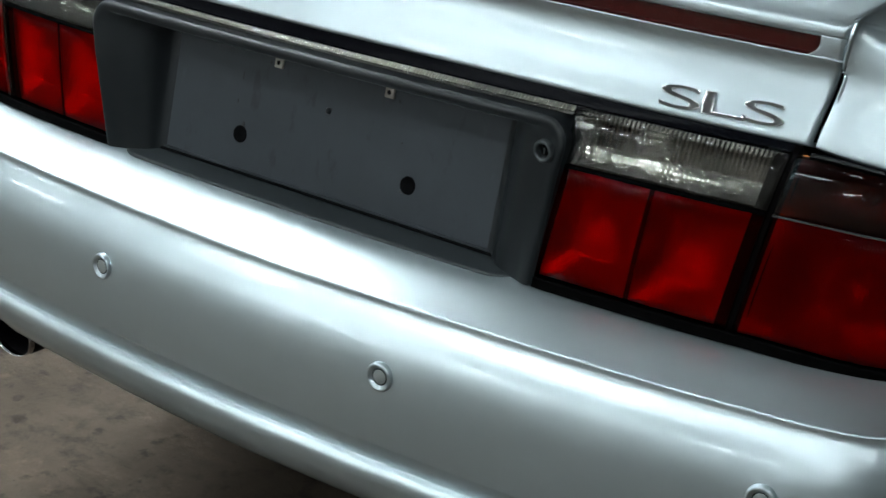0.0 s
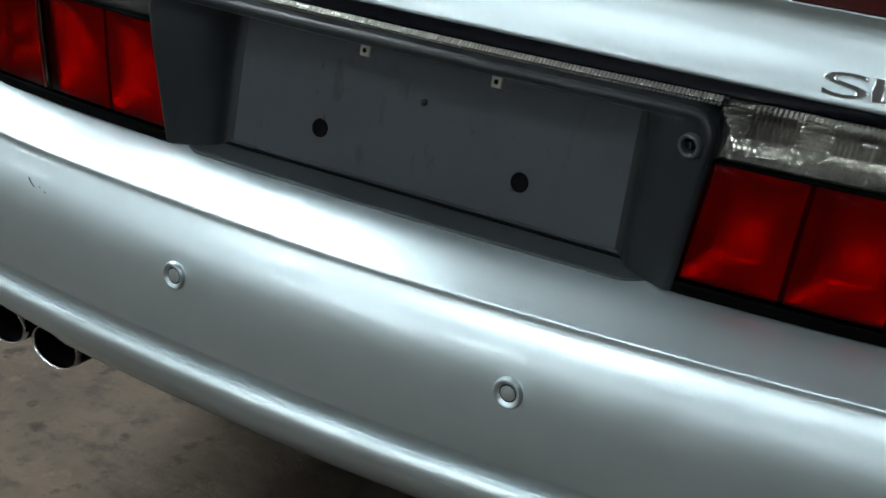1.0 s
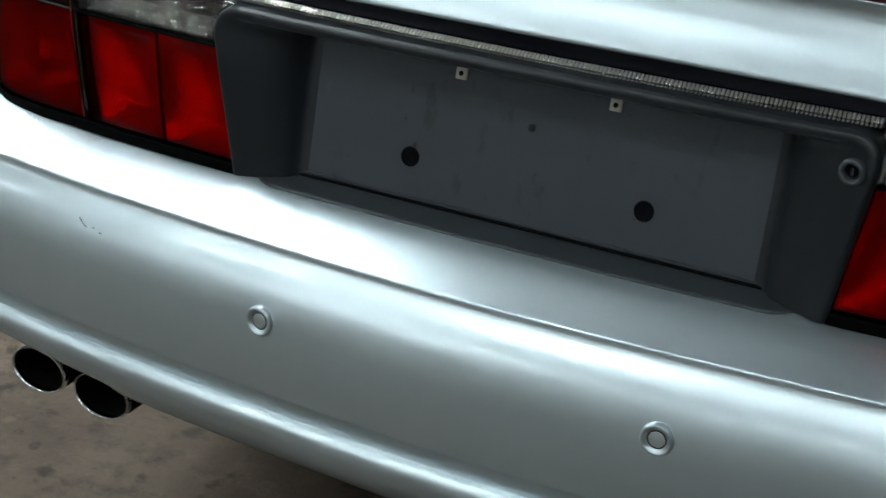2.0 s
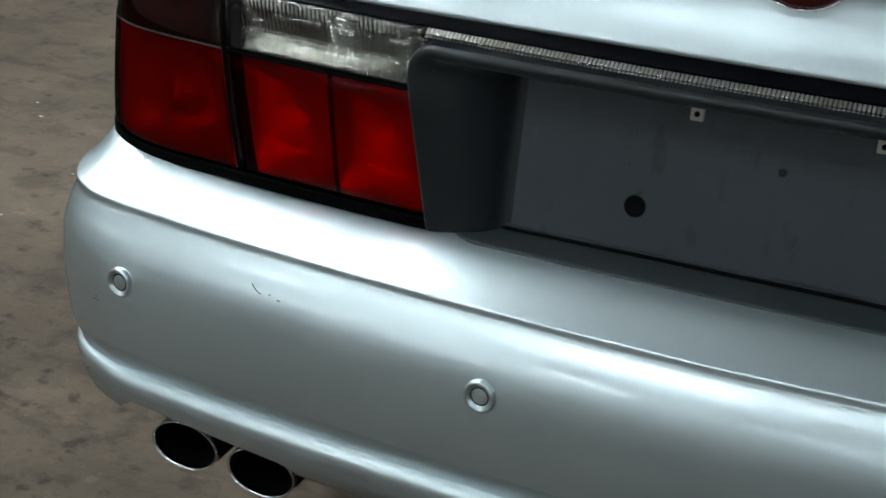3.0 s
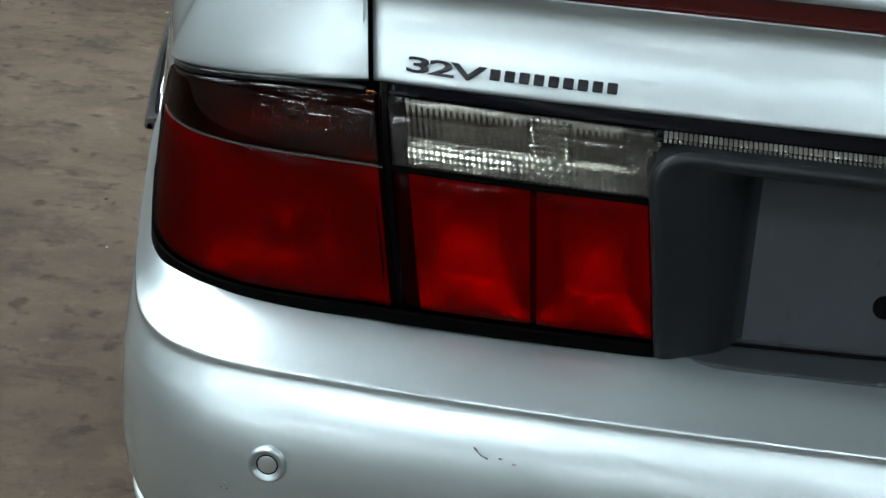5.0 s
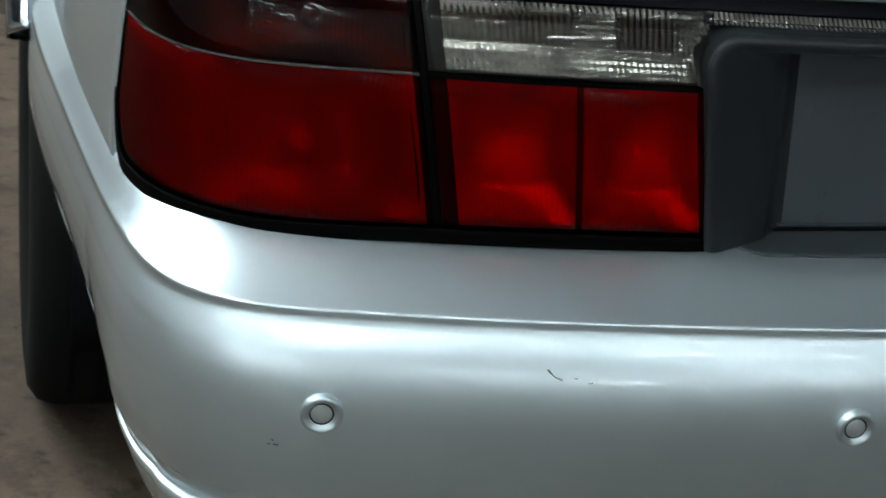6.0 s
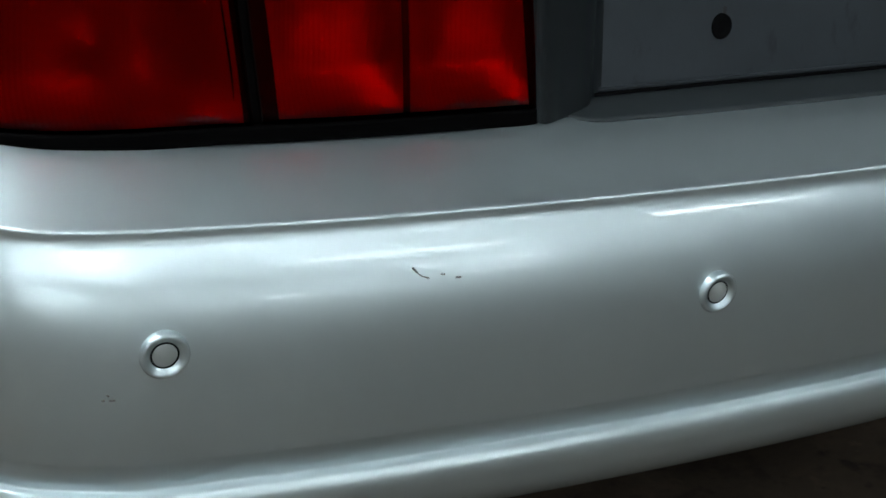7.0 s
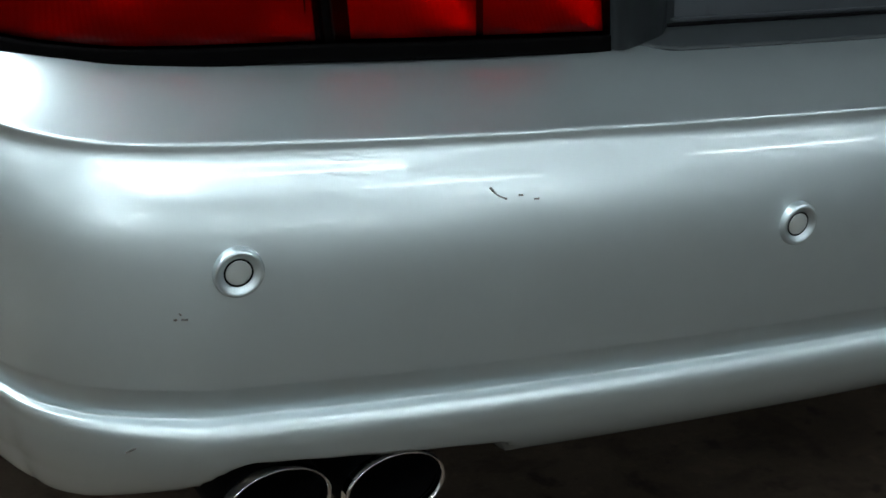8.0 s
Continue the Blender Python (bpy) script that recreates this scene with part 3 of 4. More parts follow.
RED_REFLECT = ribbed_reflector("red_lamp_reflector", (0.85, 0.84, 0.82), 0.43, 0.95)
AMBER_REFLECT = ribbed_reflector("amber_lamp_reflector", (0.60, 0.20, 0.05), 0.34, 0.85)
OUTER_REFLECT = ribbed_reflector("red_corner_reflector", (0.46, 0.44, 0.43), 0.45, 0.55)
for sd in (-1, 1):
    tail_lamps(sd)


def light_strip():
    """The thin fluted strip that runs over the plate recess, and the black band above it."""
    a = arc_of_x
    xs = np.linspace(-a(0.3735), a(0.3735), 251)

    def sheet(z0, z1, inset, nz=3):
        return from_grid([[lamp_pt(abs(s), z0 + (z1 - z0) * j / nz, inset, 1 if s >= 0 else -1) for s in xs] for j in range(nz + 1)], True)
    zs = [(0.8640 + 0.0108 * j / 12) for j in range(13)]
    strip = part("light_strip", from_grid([[lamp_pt(abs(s), z, 0.0042 * max(0.0, 1 - (0.8748 - z) / 0.0045) ** 2.2 + 0.0022 * ((z - 0.869) / 0.005) ** 2, 1 if s >= 0 else -1) for s in xs] for z in zs], True), STRIP_LENS, car, "thin clear fluted strip above the plate recess")
    thick(strip, 0.0015, inner=LENS_BACK)
    # black sheet puts the dark prism sides between the facets into colour
    part("strip_backing", sheet(0.8630, 0.8745, 0.0075), BLACK_GLOSS, strip)
    # a row of bright prisms over a row of small dull ones
    for name, z0, z1, tilt, fill, m in (("prism_row", 0.8680, 0.8726, 0.0034, 0.66, STRIP_SILVER), ("lower_prism_row", 0.8646, 0.8662, 0.0002, 0.5, ALLOY)):
        bm = bmesh.new()
        count = 168
        for i in range(count):
            mid = -a(0.366) + 2 * a(0.366) * (i + 0.5) / count
            half = a(0.366) / count * fill
            quad = []
            for ds, z, inset in ((-half, z0, 0.0022), (half, z0, 0.0022), (half, z1, 0.0022 + tilt), (-half, z1, 0.0022 + tilt)):
                quad.append((mid + ds, z, inset))
            front = [bm.verts.new(lamp_pt(abs(q), z, d, 1 if q >= 0 else -1)) for q, z, d in quad]
            back = [bm.verts.new(lamp_pt(abs(q), z, 0.0072, 1 if q >= 0 else -1)) for q, z, d in quad]
            bm.faces.new(front)
            for k in range(4):
                bm.faces.new((front[k], back[k], back[(k + 1) % 4], front[(k + 1) % 4]))
        bmesh.ops.recalc_face_normals(bm, faces=bm.faces)
        part(name, bm, m, strip)
    xs = np.linspace(-a(0.6120), a(0.6120), 121)
    rows = []
    for k in range(9):
        v = k / 8
        row = []
        for q in xs:
            x, y, z = lamp_pt(abs(q), 0.8740, 0.0046, 1)
            lid_y = float(np.interp(x, LID_D[:, 0], LID_D[:, 1])) + 0.005
            row.append((x if q >= 0 else -x, y + (lid_y - y) * v, z + (0.8915 - 0.010 * (x / 0.6) ** 2 - z) * v - 0.0015 * math.sin(math.pi * v)))
        rows.append(row)
    band = part("black_band", from_grid(rows, True), BAND_BLACK, car, "gloss black band under the boot lid")
    thick(band, 0.003)


STRIP_LENS = lens("strip_lens", (0.72, 0.71, 0.68), 0.03)
STRIP_SILVER = mat("silvered_strip", (0.90, 0.89, 0.85), 0.34, 1.0)
BAND_BLACK = mat("gloss_black_band", (0.003, 0.003, 0.005), 0.3, Specular_IOR_Level=0.05)
light_strip()


# ---- plate recess ----
def panel_y(z):
    return 0.137 + (z - 0.68) * 0.213


def plate_recess():
    def outline(foot, top, crown, r):
        """Left half of a rounded opening: from its foot up the side, round the corner, to the middle of the top."""
        up = [(-foot + (foot - top) * k / 12, 0.672 + (crown - r - 0.672) * k / 12) for k in range(12)]
        turn = [(-top + r - r * math.cos(k * math.pi / 20), crown - r + r * math.sin(k * math.pi / 20)) for k in range(11)]
        over = [((-top + r) * (1 - k / 10), crown + 0.0015 * (k / 10)) for k in range(1, 11)]
        return np.array(up + turn + over)
    O = outline(0.345, 0.3735, 0.8640, 0.030)
    O1 = outline(0.3438, 0.3722, 0.8630, 0.0288)
    O2 = outline(0.3415, 0.3700, 0.8605, 0.0270)
    R3 = outline(0.3370, 0.3655, 0.8560, 0.0240)
    R4 = outline(0.3300, 0.3580, 0.8515, 0.0210)
    I1 = outline(0.3200, 0.3420, 0.8492, 0.0200)
    I = outline(0.3000, 0.3150, 0.8485, 0.0190)
    W1 = outline(0.2840, 0.2910, 0.8478, 0.0180)
    W = outline(0.2760, 0.2790, 0.8472, 0.0170)
    F = outline(0.2705, 0.2725, 0.8462, 0.0140)
    Pn = outline(0.2625, 0.2640, 0.8430, 0.0100)

    def full(L, yf, grow=0.0):
        L = [(x * (1 + grow), z + grow * 0.35 * (z - 0.67)) for x, z in L]
        left = [(x, yf(x, z), z) for x, z in L]
        return left + [(-x, y, z) for x, y, z in left[-2::-1]]

    def lamp_y(x, z):
        lean = 0.55 * float(np.interp(z, [0.80, 0.83, 0.86, 0.875], [0.0, 0.004, 0.012, 0.020]))
        return lamp_pt(arc_of_x(min(abs(x), 0.4)), 0.69)[1] + lean

    def blend(k, add):
        return lambda x, z: (1 - k) * (lamp_y(x, z) + add) + k * panel_y(z)
    loops = [full(O, blend(0, 0.04), 0.003), full(O, blend(0, 0.003)), full(O1, blend(0, -0.0022)), full(O2, blend(0, -0.0046)), full(R3, blend(0, -0.0048)), full(R4, blend(0, -0.0026)),
             full(I1, blend(0, 0.0022)), full(I, blend(0.16, 0.0045)), full(W1, blend(0.50, 0.004)), full(W, blend(0.82, 0.002)), full(F, blend(0.945, 0.0)), full(Pn, blend(1.0, -0.0004))]
    rows = np.array(loops)
    dense = []
    for k in range(rows.shape[1]):
        dense.append(catmull(rows[:, k], 4))
    dense = np.array(dense).transpose(1, 0, 2)
    fr = part("plate_recess", from_grid(dense, False), GREY_PLASTIC, car, "dark grey moulded surround of the empty plate recess")
    pb = [[(x, panel_y(z), z) for x in np.linspace(-0.28, 0.28, 30)] for z in np.linspace(0.674, 0.848, 14)]
    panel = part("plate_panel", from_grid(pb, True), PANEL_GREY, fr, "scuffed flat grey panel with no plate")
    thick(panel, 0.004)
    # a solid black strip imitates the shade in the foot gap
    part("panel_gap", box(-0.278, panel_y(0.680) - 0.0022, 0.6755, 0.278, panel_y(0.680) + 0.003, 0.6808, 0.001), BLACK_DULL, fr, "black strip for the shaded gap at the panel foot")
    part("panel_ledge", box(-0.267, panel_y(0.683) - 0.0020, 0.6822, 0.267, panel_y(0.683) + 0.002, 0.6844, 0.0010), PANEL_GREY, fr)
    # grey sill strip on the bumper shelf, in front of the panel
    rows = []
    for k in range(7):
        rows.append([])
        for x in np.linspace(-0.338, 0.338, 62):
            p, n = plan_at(CREASE_D, x)
            y0 = 0.0930 + 0.09 * x * x + 0.022 * max(0.0, (abs(x) - 0.285) / 0.04) ** 2
            z0 = float(np.interp(y0 - p[1], [0.04, 0.066, 0.10], [0.6588, 0.6700, 0.6745])) + 0.0012
            u = k / 6
            rows[-1].append((x, y0 + (0.1385 - y0) * u, z0 + (0.6785 - z0) * u ** 0.8))
    thick(part("sill_strip", from_grid(rows), SILL_GREY, fr, "dark grey strip along the top of the bumper"), 0.0015)
    tilt = Matrix.Rotation(-math.atan(0.213), 4, "X")
    # the holes are not cut: black discs give their inner shade by colour
    for x in (-0.137, 0.137):
        m = Matrix.Translation((x, panel_y(0.726) - 0.0006, 0.726)) @ tilt
        part("screw_hole", put(lathe([(0.0, -0.0004), (0.0098, -0.0004), (0.0106, -0.0012), (0.0112, 0.001)], 24), m), BLACK_DULL, fr, "flat black disc for a shaded mounting hole")
    for x in (-0.089, 0.089):
        m = Matrix.Translation((x, panel_y(0.824) - 0.001, 0.824)) @ tilt
        c = part("plate_nut", put(box(-0.0066, -0.002, -0.0066, 0.0066, 0.002, 0.0066, 0.0012), m), CLIP_WHITE, fr, "square off-white plate nut")
        part("nut_hole", put(lathe([(0.0, -0.0023), (0.0028, -0.0023), (0.003, 0.0)], 16), m), BLACK_DULL, fr)
    m = Matrix.Translation((0.0, panel_y(0.7835), 0.7835)) @ tilt
    part("rubber_stop", put(lathe([(0.0, -0.003), (0.003, -0.003), (0.0042, -0.001), (0.0045, 0.002)], 18), m), GREY_PLASTIC, fr)
    y = lamp_pt(arc_of_x(0.350), 0.69)[1] - 0.0025
    m = Matrix.Translation((0.3490, y, 0.8265)) @ Matrix.Rotation(-0.08, 4, "Z")
    part("boot_lock", put(lathe([(0.0078, 0.008), (0.008, -0.001), (0.0092, -0.0025), (0.0112, -0.0026), (0.0125, -0.0012), (0.0128, 0.004)], 32), m), COLLAR_GREY, fr, "round boot lock in a grey collar")
    part("lock_barrel", put(lathe([(0.0, 0.002), (0.005, 0.002), (0.0056, 0.004), (0.0078, 0.005)], 24), m), BLACK_DULL, fr)
    part("key_slot", put(box(-0.0008, 0.0012, -0.0035, 0.0008, 0.003, 0.0035), m), COLLAR_GREY, fr)


COLLAR_GREY = mat("satin_collar_grey", (0.045, 0.052, 0.055), 0.35, 0.2)
SILL_GREY = grained_plastic("satin_grey_sill", (0.031, 0.037, 0.041), 0.4, 0.25)
plate_recess()

# ---- boot lid and rear wings ----
# height, forward set-back of the lid face
LID_PROF = [(0.888, 0.012), (0.889, 0.004), (0.892, 0.0), (0.90, 0.002), (0.915, 0.0085), (0.93, 0.016), (0.943, 0.0215), (0.955, 0.0245), (0.964, 0.0248), (0.971, 0.0228), (0.9745, 0.0218), (0.9755, 0.0235)]
LID_TOP = [(0.9945, 0.026), (0.9955, 0.0235), (1.000, 0.0225), (1.0075, 0.0245), (1.013, 0.034), (1.018, 0.06), (1.024, 0.15), (1.028, 0.30), (1.032, 0.45)]


def lid_rows(prof, x1=0.617):
    rows = []
    for z, f in catmull(prof, 4):
        P = LID_D + np.array((0, 1.0)) * f
        w = np.clip((LID_D[:, 0] - 0.612) / 0.0065, 0, 1)
        row = [(x + 0.0, y + 0.003 * k ** 2, z - 0.0008 * k ** 2) for (x, y), k in zip(P, w)]
        # the lid narrows a little upwards
        row = [(x * (1 + 0.02 * (z - 0.89) / 0.1), y, z - 0.010 * (abs(x) / 0.6) ** 2) for x, y, z in row]
        rows.append([(-x, y, z) for x, y, z in row[::-1][:-1]] + row)
    return rows


def boot_lid():
    lid = part("boot_lid", from_grid(lid_rows(LID_PROF), True), PAINT, car, "silver boot lid with a high brake light across its edge")
    thick(lid, 0.004)
    top = part("lid_top", from_grid(lid_rows(LID_TOP), True), PAINT, lid)
    thick(top, 0.004)
    ch = [[(x, y + 0.004, z) for x, y, z in r] for r in lid_rows([(0.970, 0.026), (0.985, 0.0262), (1.0, 0.027)])]
    keep = [i for i, p in enumerate(ch[0]) if abs(p[0]) <= 0.612]
    ch = [[r[i] for i in keep] for r in ch]
    part("brake_light", from_grid(ch, True), BRAKE_RED, lid, "dark red unlit high brake light")
    # silver closing pieces at the ends of the slot
    for sd in (-1, 1):
        e = []
        for r in lid_rows([(0.970, 0.0230), (0.985, 0.0224), (0.998, 0.0232)]):
            X, Y, Z = np.array([p for p in r if p[0] >= 0.5]).T
            c = min(1.0, max(0.0, 1 - (Z[-1] - 0.9645) / 0.013))
            e.append([(sd * x, float(np.interp(x, X, Y)), float(np.interp(x, X, Z))) for x in np.linspace(0.606 - 0.013 * (1 - math.sqrt(max(0.0, 1 - c * c))), X[-1], 12)][::sd])
        thick(part("slot_end", from_grid(e, True), PAINT, lid), 0.006)
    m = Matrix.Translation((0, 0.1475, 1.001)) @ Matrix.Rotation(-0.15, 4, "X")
    part("emblem_mount", put(lathe([(0.0, -0.004), (0.047, -0.004), (0.052, -0.002), (0.054, 0.004)], 48), m), BRAKE_RED, lid, "round dark red mount with a crest on it")
    part("emblem_rim", put(lathe([(0.0535, 0.004), (0.0545, -0.002), (0.0555, -0.001), (0.0555, 0.004)], 48), m), CHROME, lid)
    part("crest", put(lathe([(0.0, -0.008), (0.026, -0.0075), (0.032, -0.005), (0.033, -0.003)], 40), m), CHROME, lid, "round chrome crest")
    part("crest_field", put(lathe([(0.0, -0.0088), (0.016, -0.0086), (0.018, -0.0075)], 32), m), CREST_BLUE, lid)


BRAKE_RED = mat("dark_red_lens", (0.05, 0.003, 0.003), 0.12, Coat_Weight=1.0)
CREST_BLUE = mat("blue_enamel", (0.05, 0.09, 0.3), 0.2)
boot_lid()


def rear_wing(side):
    """The quarter panel: round the corner lamp, over the arch and up to the lid's gap."""
    x_gap = 0.6228
    # lower part: beside and behind the lamp, from the bumper line up to the shoulder
    rows = []
    P = LAMP_D[(LAMP_ARC >= S_END + 0.0018)]
    P = np.vstack([P, [(0.860, 2.0), (0.858, 2.35)]])
    for v, o in catmull([(0.0, -0.004), (0.07, 0.0), (0.25, 0.0), (0.52, -0.0005), (0.75, -0.0010), (0.93, -0.002), (1.0, -0.003)], 4):
        Q = resample(offset(P, o), 110)
        row = []
        for x, y in Q:
            lo = 0.622
            if abs(y - AXLE_Y) < ARCH_R:
                lo = max(lo if y < AXLE_Y else 0.24, AXLE_Z + math.sqrt(ARCH_R ** 2 - (y - AXLE_Y) ** 2))
            elif y > AXLE_Y:
                lo = 0.24
            # beside the lamp the panel leans in as the lamp does
            z = lo + (0.842 - lo) * v
            t = min(1.0, max(0.0, (y - 0.31) / 0.25))
            t = t * t * (3 - 2 * t)
            row.append((side * (x - float(np.interp(z, LEAN[:, 0], LEAN[:, 1])) * (1 - t)), max(y, 0.0), z))
        rows.append(row)
    body_side = part("rear_wing", from_grid(rows, side > 0), PAINT, car, "silver rear wing wrapping round the corner lamp")
    thick(body_side, 0.004)
    # upper part: over the lamp from the gap to the flank, rising to the deck
    # lamp side: set-back, rise; lid side: set-back, height
    lip = [(0.010, -0.006, 0.010, 0.886), (0.002, -0.0005, 0.002, 0.890), (0.0, 0.003, 0.0, 0.892), (0.004, 0.014, 0.004, 0.905), (0.012, 0.030, 0.012, 0.922), (0.024, 0.050, 0.0205, 0.941),
           (0.036, 0.066, 0.0245, 0.960), (0.050, 0.082, 0.0228, 0.980), (0.064, 0.093, 0.0224, 0.996), (0.078, 0.100, 0.0232, 1.0035), (0.095, 0.107, 0.0265, 1.0085), (0.12, 0.115, 0.034, 1.0125), (0.20, 0.127, 0.06, 1.018), (0.45, 0.138, 0.45, 1.032)]
    s0 = arc_of_x(x_gap)
    st = np.linspace(s0, S_END + 0.01, 40)
    rows = []
    for f, dz, lf, lid_z in catmull(lip, 3):
        row = []
        for s in st:
            zt = lamp_top(s) + 0.0048
            u = (s - s0) / (st[-1] - s0)
            x, y, _ = lamp_pt(s, min(zt, 0.879), -0.002, 1)
            # the crown leans in more towards the flank
            k = 1 - 0.15 * u
            x2 = x - f * 0.55 * u ** 1.5
            y2 = y + f * (1 - 0.45 * u)
            z2 = zt + dz * k
            # beside the gap the wing runs on from the lid's own shape
            w = 1 - u * u * (3 - 2 * u)
            x2 = x2 * (1 - w) + w * x_gap * (1 + 0.2 * (lid_z - 0.89))
            y2 = y2 * (1 - w) + w * (0.1775 + lf)
            z2 = z2 * (1 - w) + w * (lid_z - 0.0108)
            row.append((side * x2, y2, z2))
        # carry the flank forward
        lx, ly, lz = row[-1]
        for dy in (0.02, 0.05, 0.10, 0.18, 0.30, 0.45, 0.65, 0.9, 1.3, 2.0):
            base = float(np.interp(0.31 + dy, LAMP_D[330:, 1], LAMP_D[330:, 0])) - 0.003 - 0.06 * (max(dz, 0.0) / 0.128) ** 1.8 - 0.0128 * (1 - min(1.0, dy / 0.25)) ** 2
            k = min(1.0, dy / 0.12)
            k = k * k * (3 - 2 * k)
            x2 = (abs(lx) + 0.1 * dy) * (1 - k) + base * k
            row.append((side * x2, ly + dy, lz * (1 - k) + (0.8405 + max(dz, -0.002) * (1 + 0.12 * min(1, dy))) * k))
        rows.append(row)
    up = part("shoulder", from_grid(rows, side > 0), PAINT, body_side)
    thick(up, 0.004)
    return body_side


for sd in (-1, 1):
    rear_wing(sd)


# ---- badges ----
BADGE = mat("dark_badge_chrome", (0.035, 0.036, 0.042), 0.2, 0.5)


def lettering(text, size, stretch, parent_ob, m, label, metal, fat):
    cu = bpy.data.curves.new("lettering", "FONT")
    cu.align_x, cu.align_y = "CENTER", "CENTER"
    cu.body, cu.size, cu.extrude, cu.bevel_depth, cu.bevel_resolution = text, size, 0.0012, 0.0007, 3
    ob = new("lettering", cu)
    cu.offset, cu.space_character = fat, 0.86
    cu.materials.append(metal)
    ob.matrix_basis = m @ Matrix.Diagonal((stretch, 1, 1, 1))
    ob.parent = parent_ob
    tagged(ob, label)
    return ob


def lid_frame(x, z, lift=0.002):
    """A pose on the lid face: local x along the lid, local y up the face, local z outwards."""
    p, n = plan_at(LID_D, x)
    f = np.interp(z, [q[0] for q in LID_PROF[2:]], [q[1] for q in LID_PROF[2:]])
    turn = math.atan2(n[0], -n[1])
    lean = math.radians(66)
    m = Matrix.Translation((p[0] + n[0] * lift, p[1] + f + n[1] * lift, z - 0.010 * (abs(x) / 0.6) ** 2)) @ Matrix.Rotation(turn, 4, "Z") @ Matrix.Rotation(lean, 4, "X")
    return m


lid_ob = bpy.data.objects["boot_lid"]
lettering("SLS", 0.034, 3.25, lid_ob, lid_frame(0.523, 0.9105, 0.0035), "wide chrome raised letters", CHROME, -0.0004)
lettering("32V", 0.0185, 2.6, lid_ob, lid_frame(-0.5575, 0.9075, 0.0035), "wide chrome raised characters", BADGE, -0.0003)


def badge_bars():
    xs = np.linspace(-0.514, -0.413, 9)
    for x in xs:
        m = lid_frame(x, 0.9075, 0.001)
        part("badge_bar", put(box(-0.0046, -0.0050, 0, 0.0046, 0.0050, 0.0026, 0.0012), m), BADGE, lid_ob)


badge_bars()


# ---- exhaust tips ----
def exhaust(x, z):
    w, h = 0.0435, 0.0300
    n = 48
    prof = [(0.922, 0.009), (0.93, 0.003), (0.955, -0.0005), (0.985, 0.0), (1.0, 0.003), (1.0, 0.008)]
    rows = [[(x + r * w * math.cos(2 * math.pi * k / n), 0.068 + y, z + r * h * math.sin(2 * math.pi * k / n)) for k in range(n + 1)] for r, y in prof]
    t = part("exhaust_tip", from_grid(rows), CHROME, car, "oval chrome exhaust tip, black inside", True)
    # dull black bore inside the tip
    rows = [[(x + r * w * math.cos(2 * math.pi * k / n), 0.068 + y, z + r * h * math.sin(2 * math.pi * k / n)) for k in range(n + 1)] for r, y in [(0.925, 0.006), (0.90, 0.05), (0.85, 0.2), (0.0, 0.22)]]
    part("soot", from_grid(rows), BLACK_DULL, t)
    rows = [[(x + r * w * math.cos(2 * math.pi * k / n), 0.068 + y, z + r * h * math.sin(2 * math.pi * k / n)) for k in range(n + 1)] for r, y in [(0.999, 0.0075), (0.99, 0.05), (0.8, 0.12), (0.7, 0.40)]]
    part("pipe", from_grid(rows), BLACK_DULL, t, "black pipe behind the tip", True)


exhaust(-0.6175, 0.3600)
exhaust(-0.5180, 0.3525)


# ---- wheels and underside ----
def wheel(side):
    m = Matrix.Translation((side * 0.772, AXLE_Y, AXLE_Z)) @ Matrix.Rotation(math.pi / 2, 4, "Z")
    R = TYRE_R
    prof = [(0.205, -0.085), (0.22, -0.098), (0.27, -0.108), (0.305, -0.104), (0.322, -0.092), (0.3295, -0.070), (R, -0.04), (R, 0.04), (0.3295, 0.070), (0.322, 0.092), (0.305, 0.104), (0.27, 0.108), (0.22, 0.098), (0.205, 0.085)]
    w = part("rear_wheel", put(lathe(prof, 72), m), RUBBER, car, "black tyre on an alloy wheel", True)
    rim = [(0.0, -0.06), (0.06, -0.062), (0.12, -0.05), (0.18, -0.055), (0.195, -0.08), (0.206, -0.088), (0.206, 0.088), (0.0, 0.06)]
    part("rim", put(lathe(rim, 48), m @ Matrix.Rotation(math.pi if side < 0 else 0, 4, "Z")), ALLOY, w)
    # darker bands over the smooth tread paint in the shade of grooves
    for dy in (-0.055, -0.02, 0.02, 0.055):
        gr = [(R + 0.0006, dy - 0.004), (R + 0.0006, dy + 0.004)]
        part("tread_groove", put(lathe(gr, 72), m), BLACK_DULL, w)


for sd in (-1, 1):
    wheel(sd)

part("underbody", box(-0.66, 0.30, 0.36, 0.66, 2.3, 0.62, 0.02), BLACK_DULL, car, "black underbody and inner liner")
for sd in (-1, 1):
    rows = []
    for k in range(25):
        a_ = math.radians(-12 + 204 * k / 24)
        rows.append([(sd * x, AXLE_Y + (ARCH_R + 0.012) * math.cos(a_), AXLE_Z + (ARCH_R + 0.012) * math.sin(a_)) for x in (0.58, 0.70, 0.835)])
    thick(part("wheel_arch_liner", from_grid(rows, sd > 0), BLACK_DULL, car), 0.004)


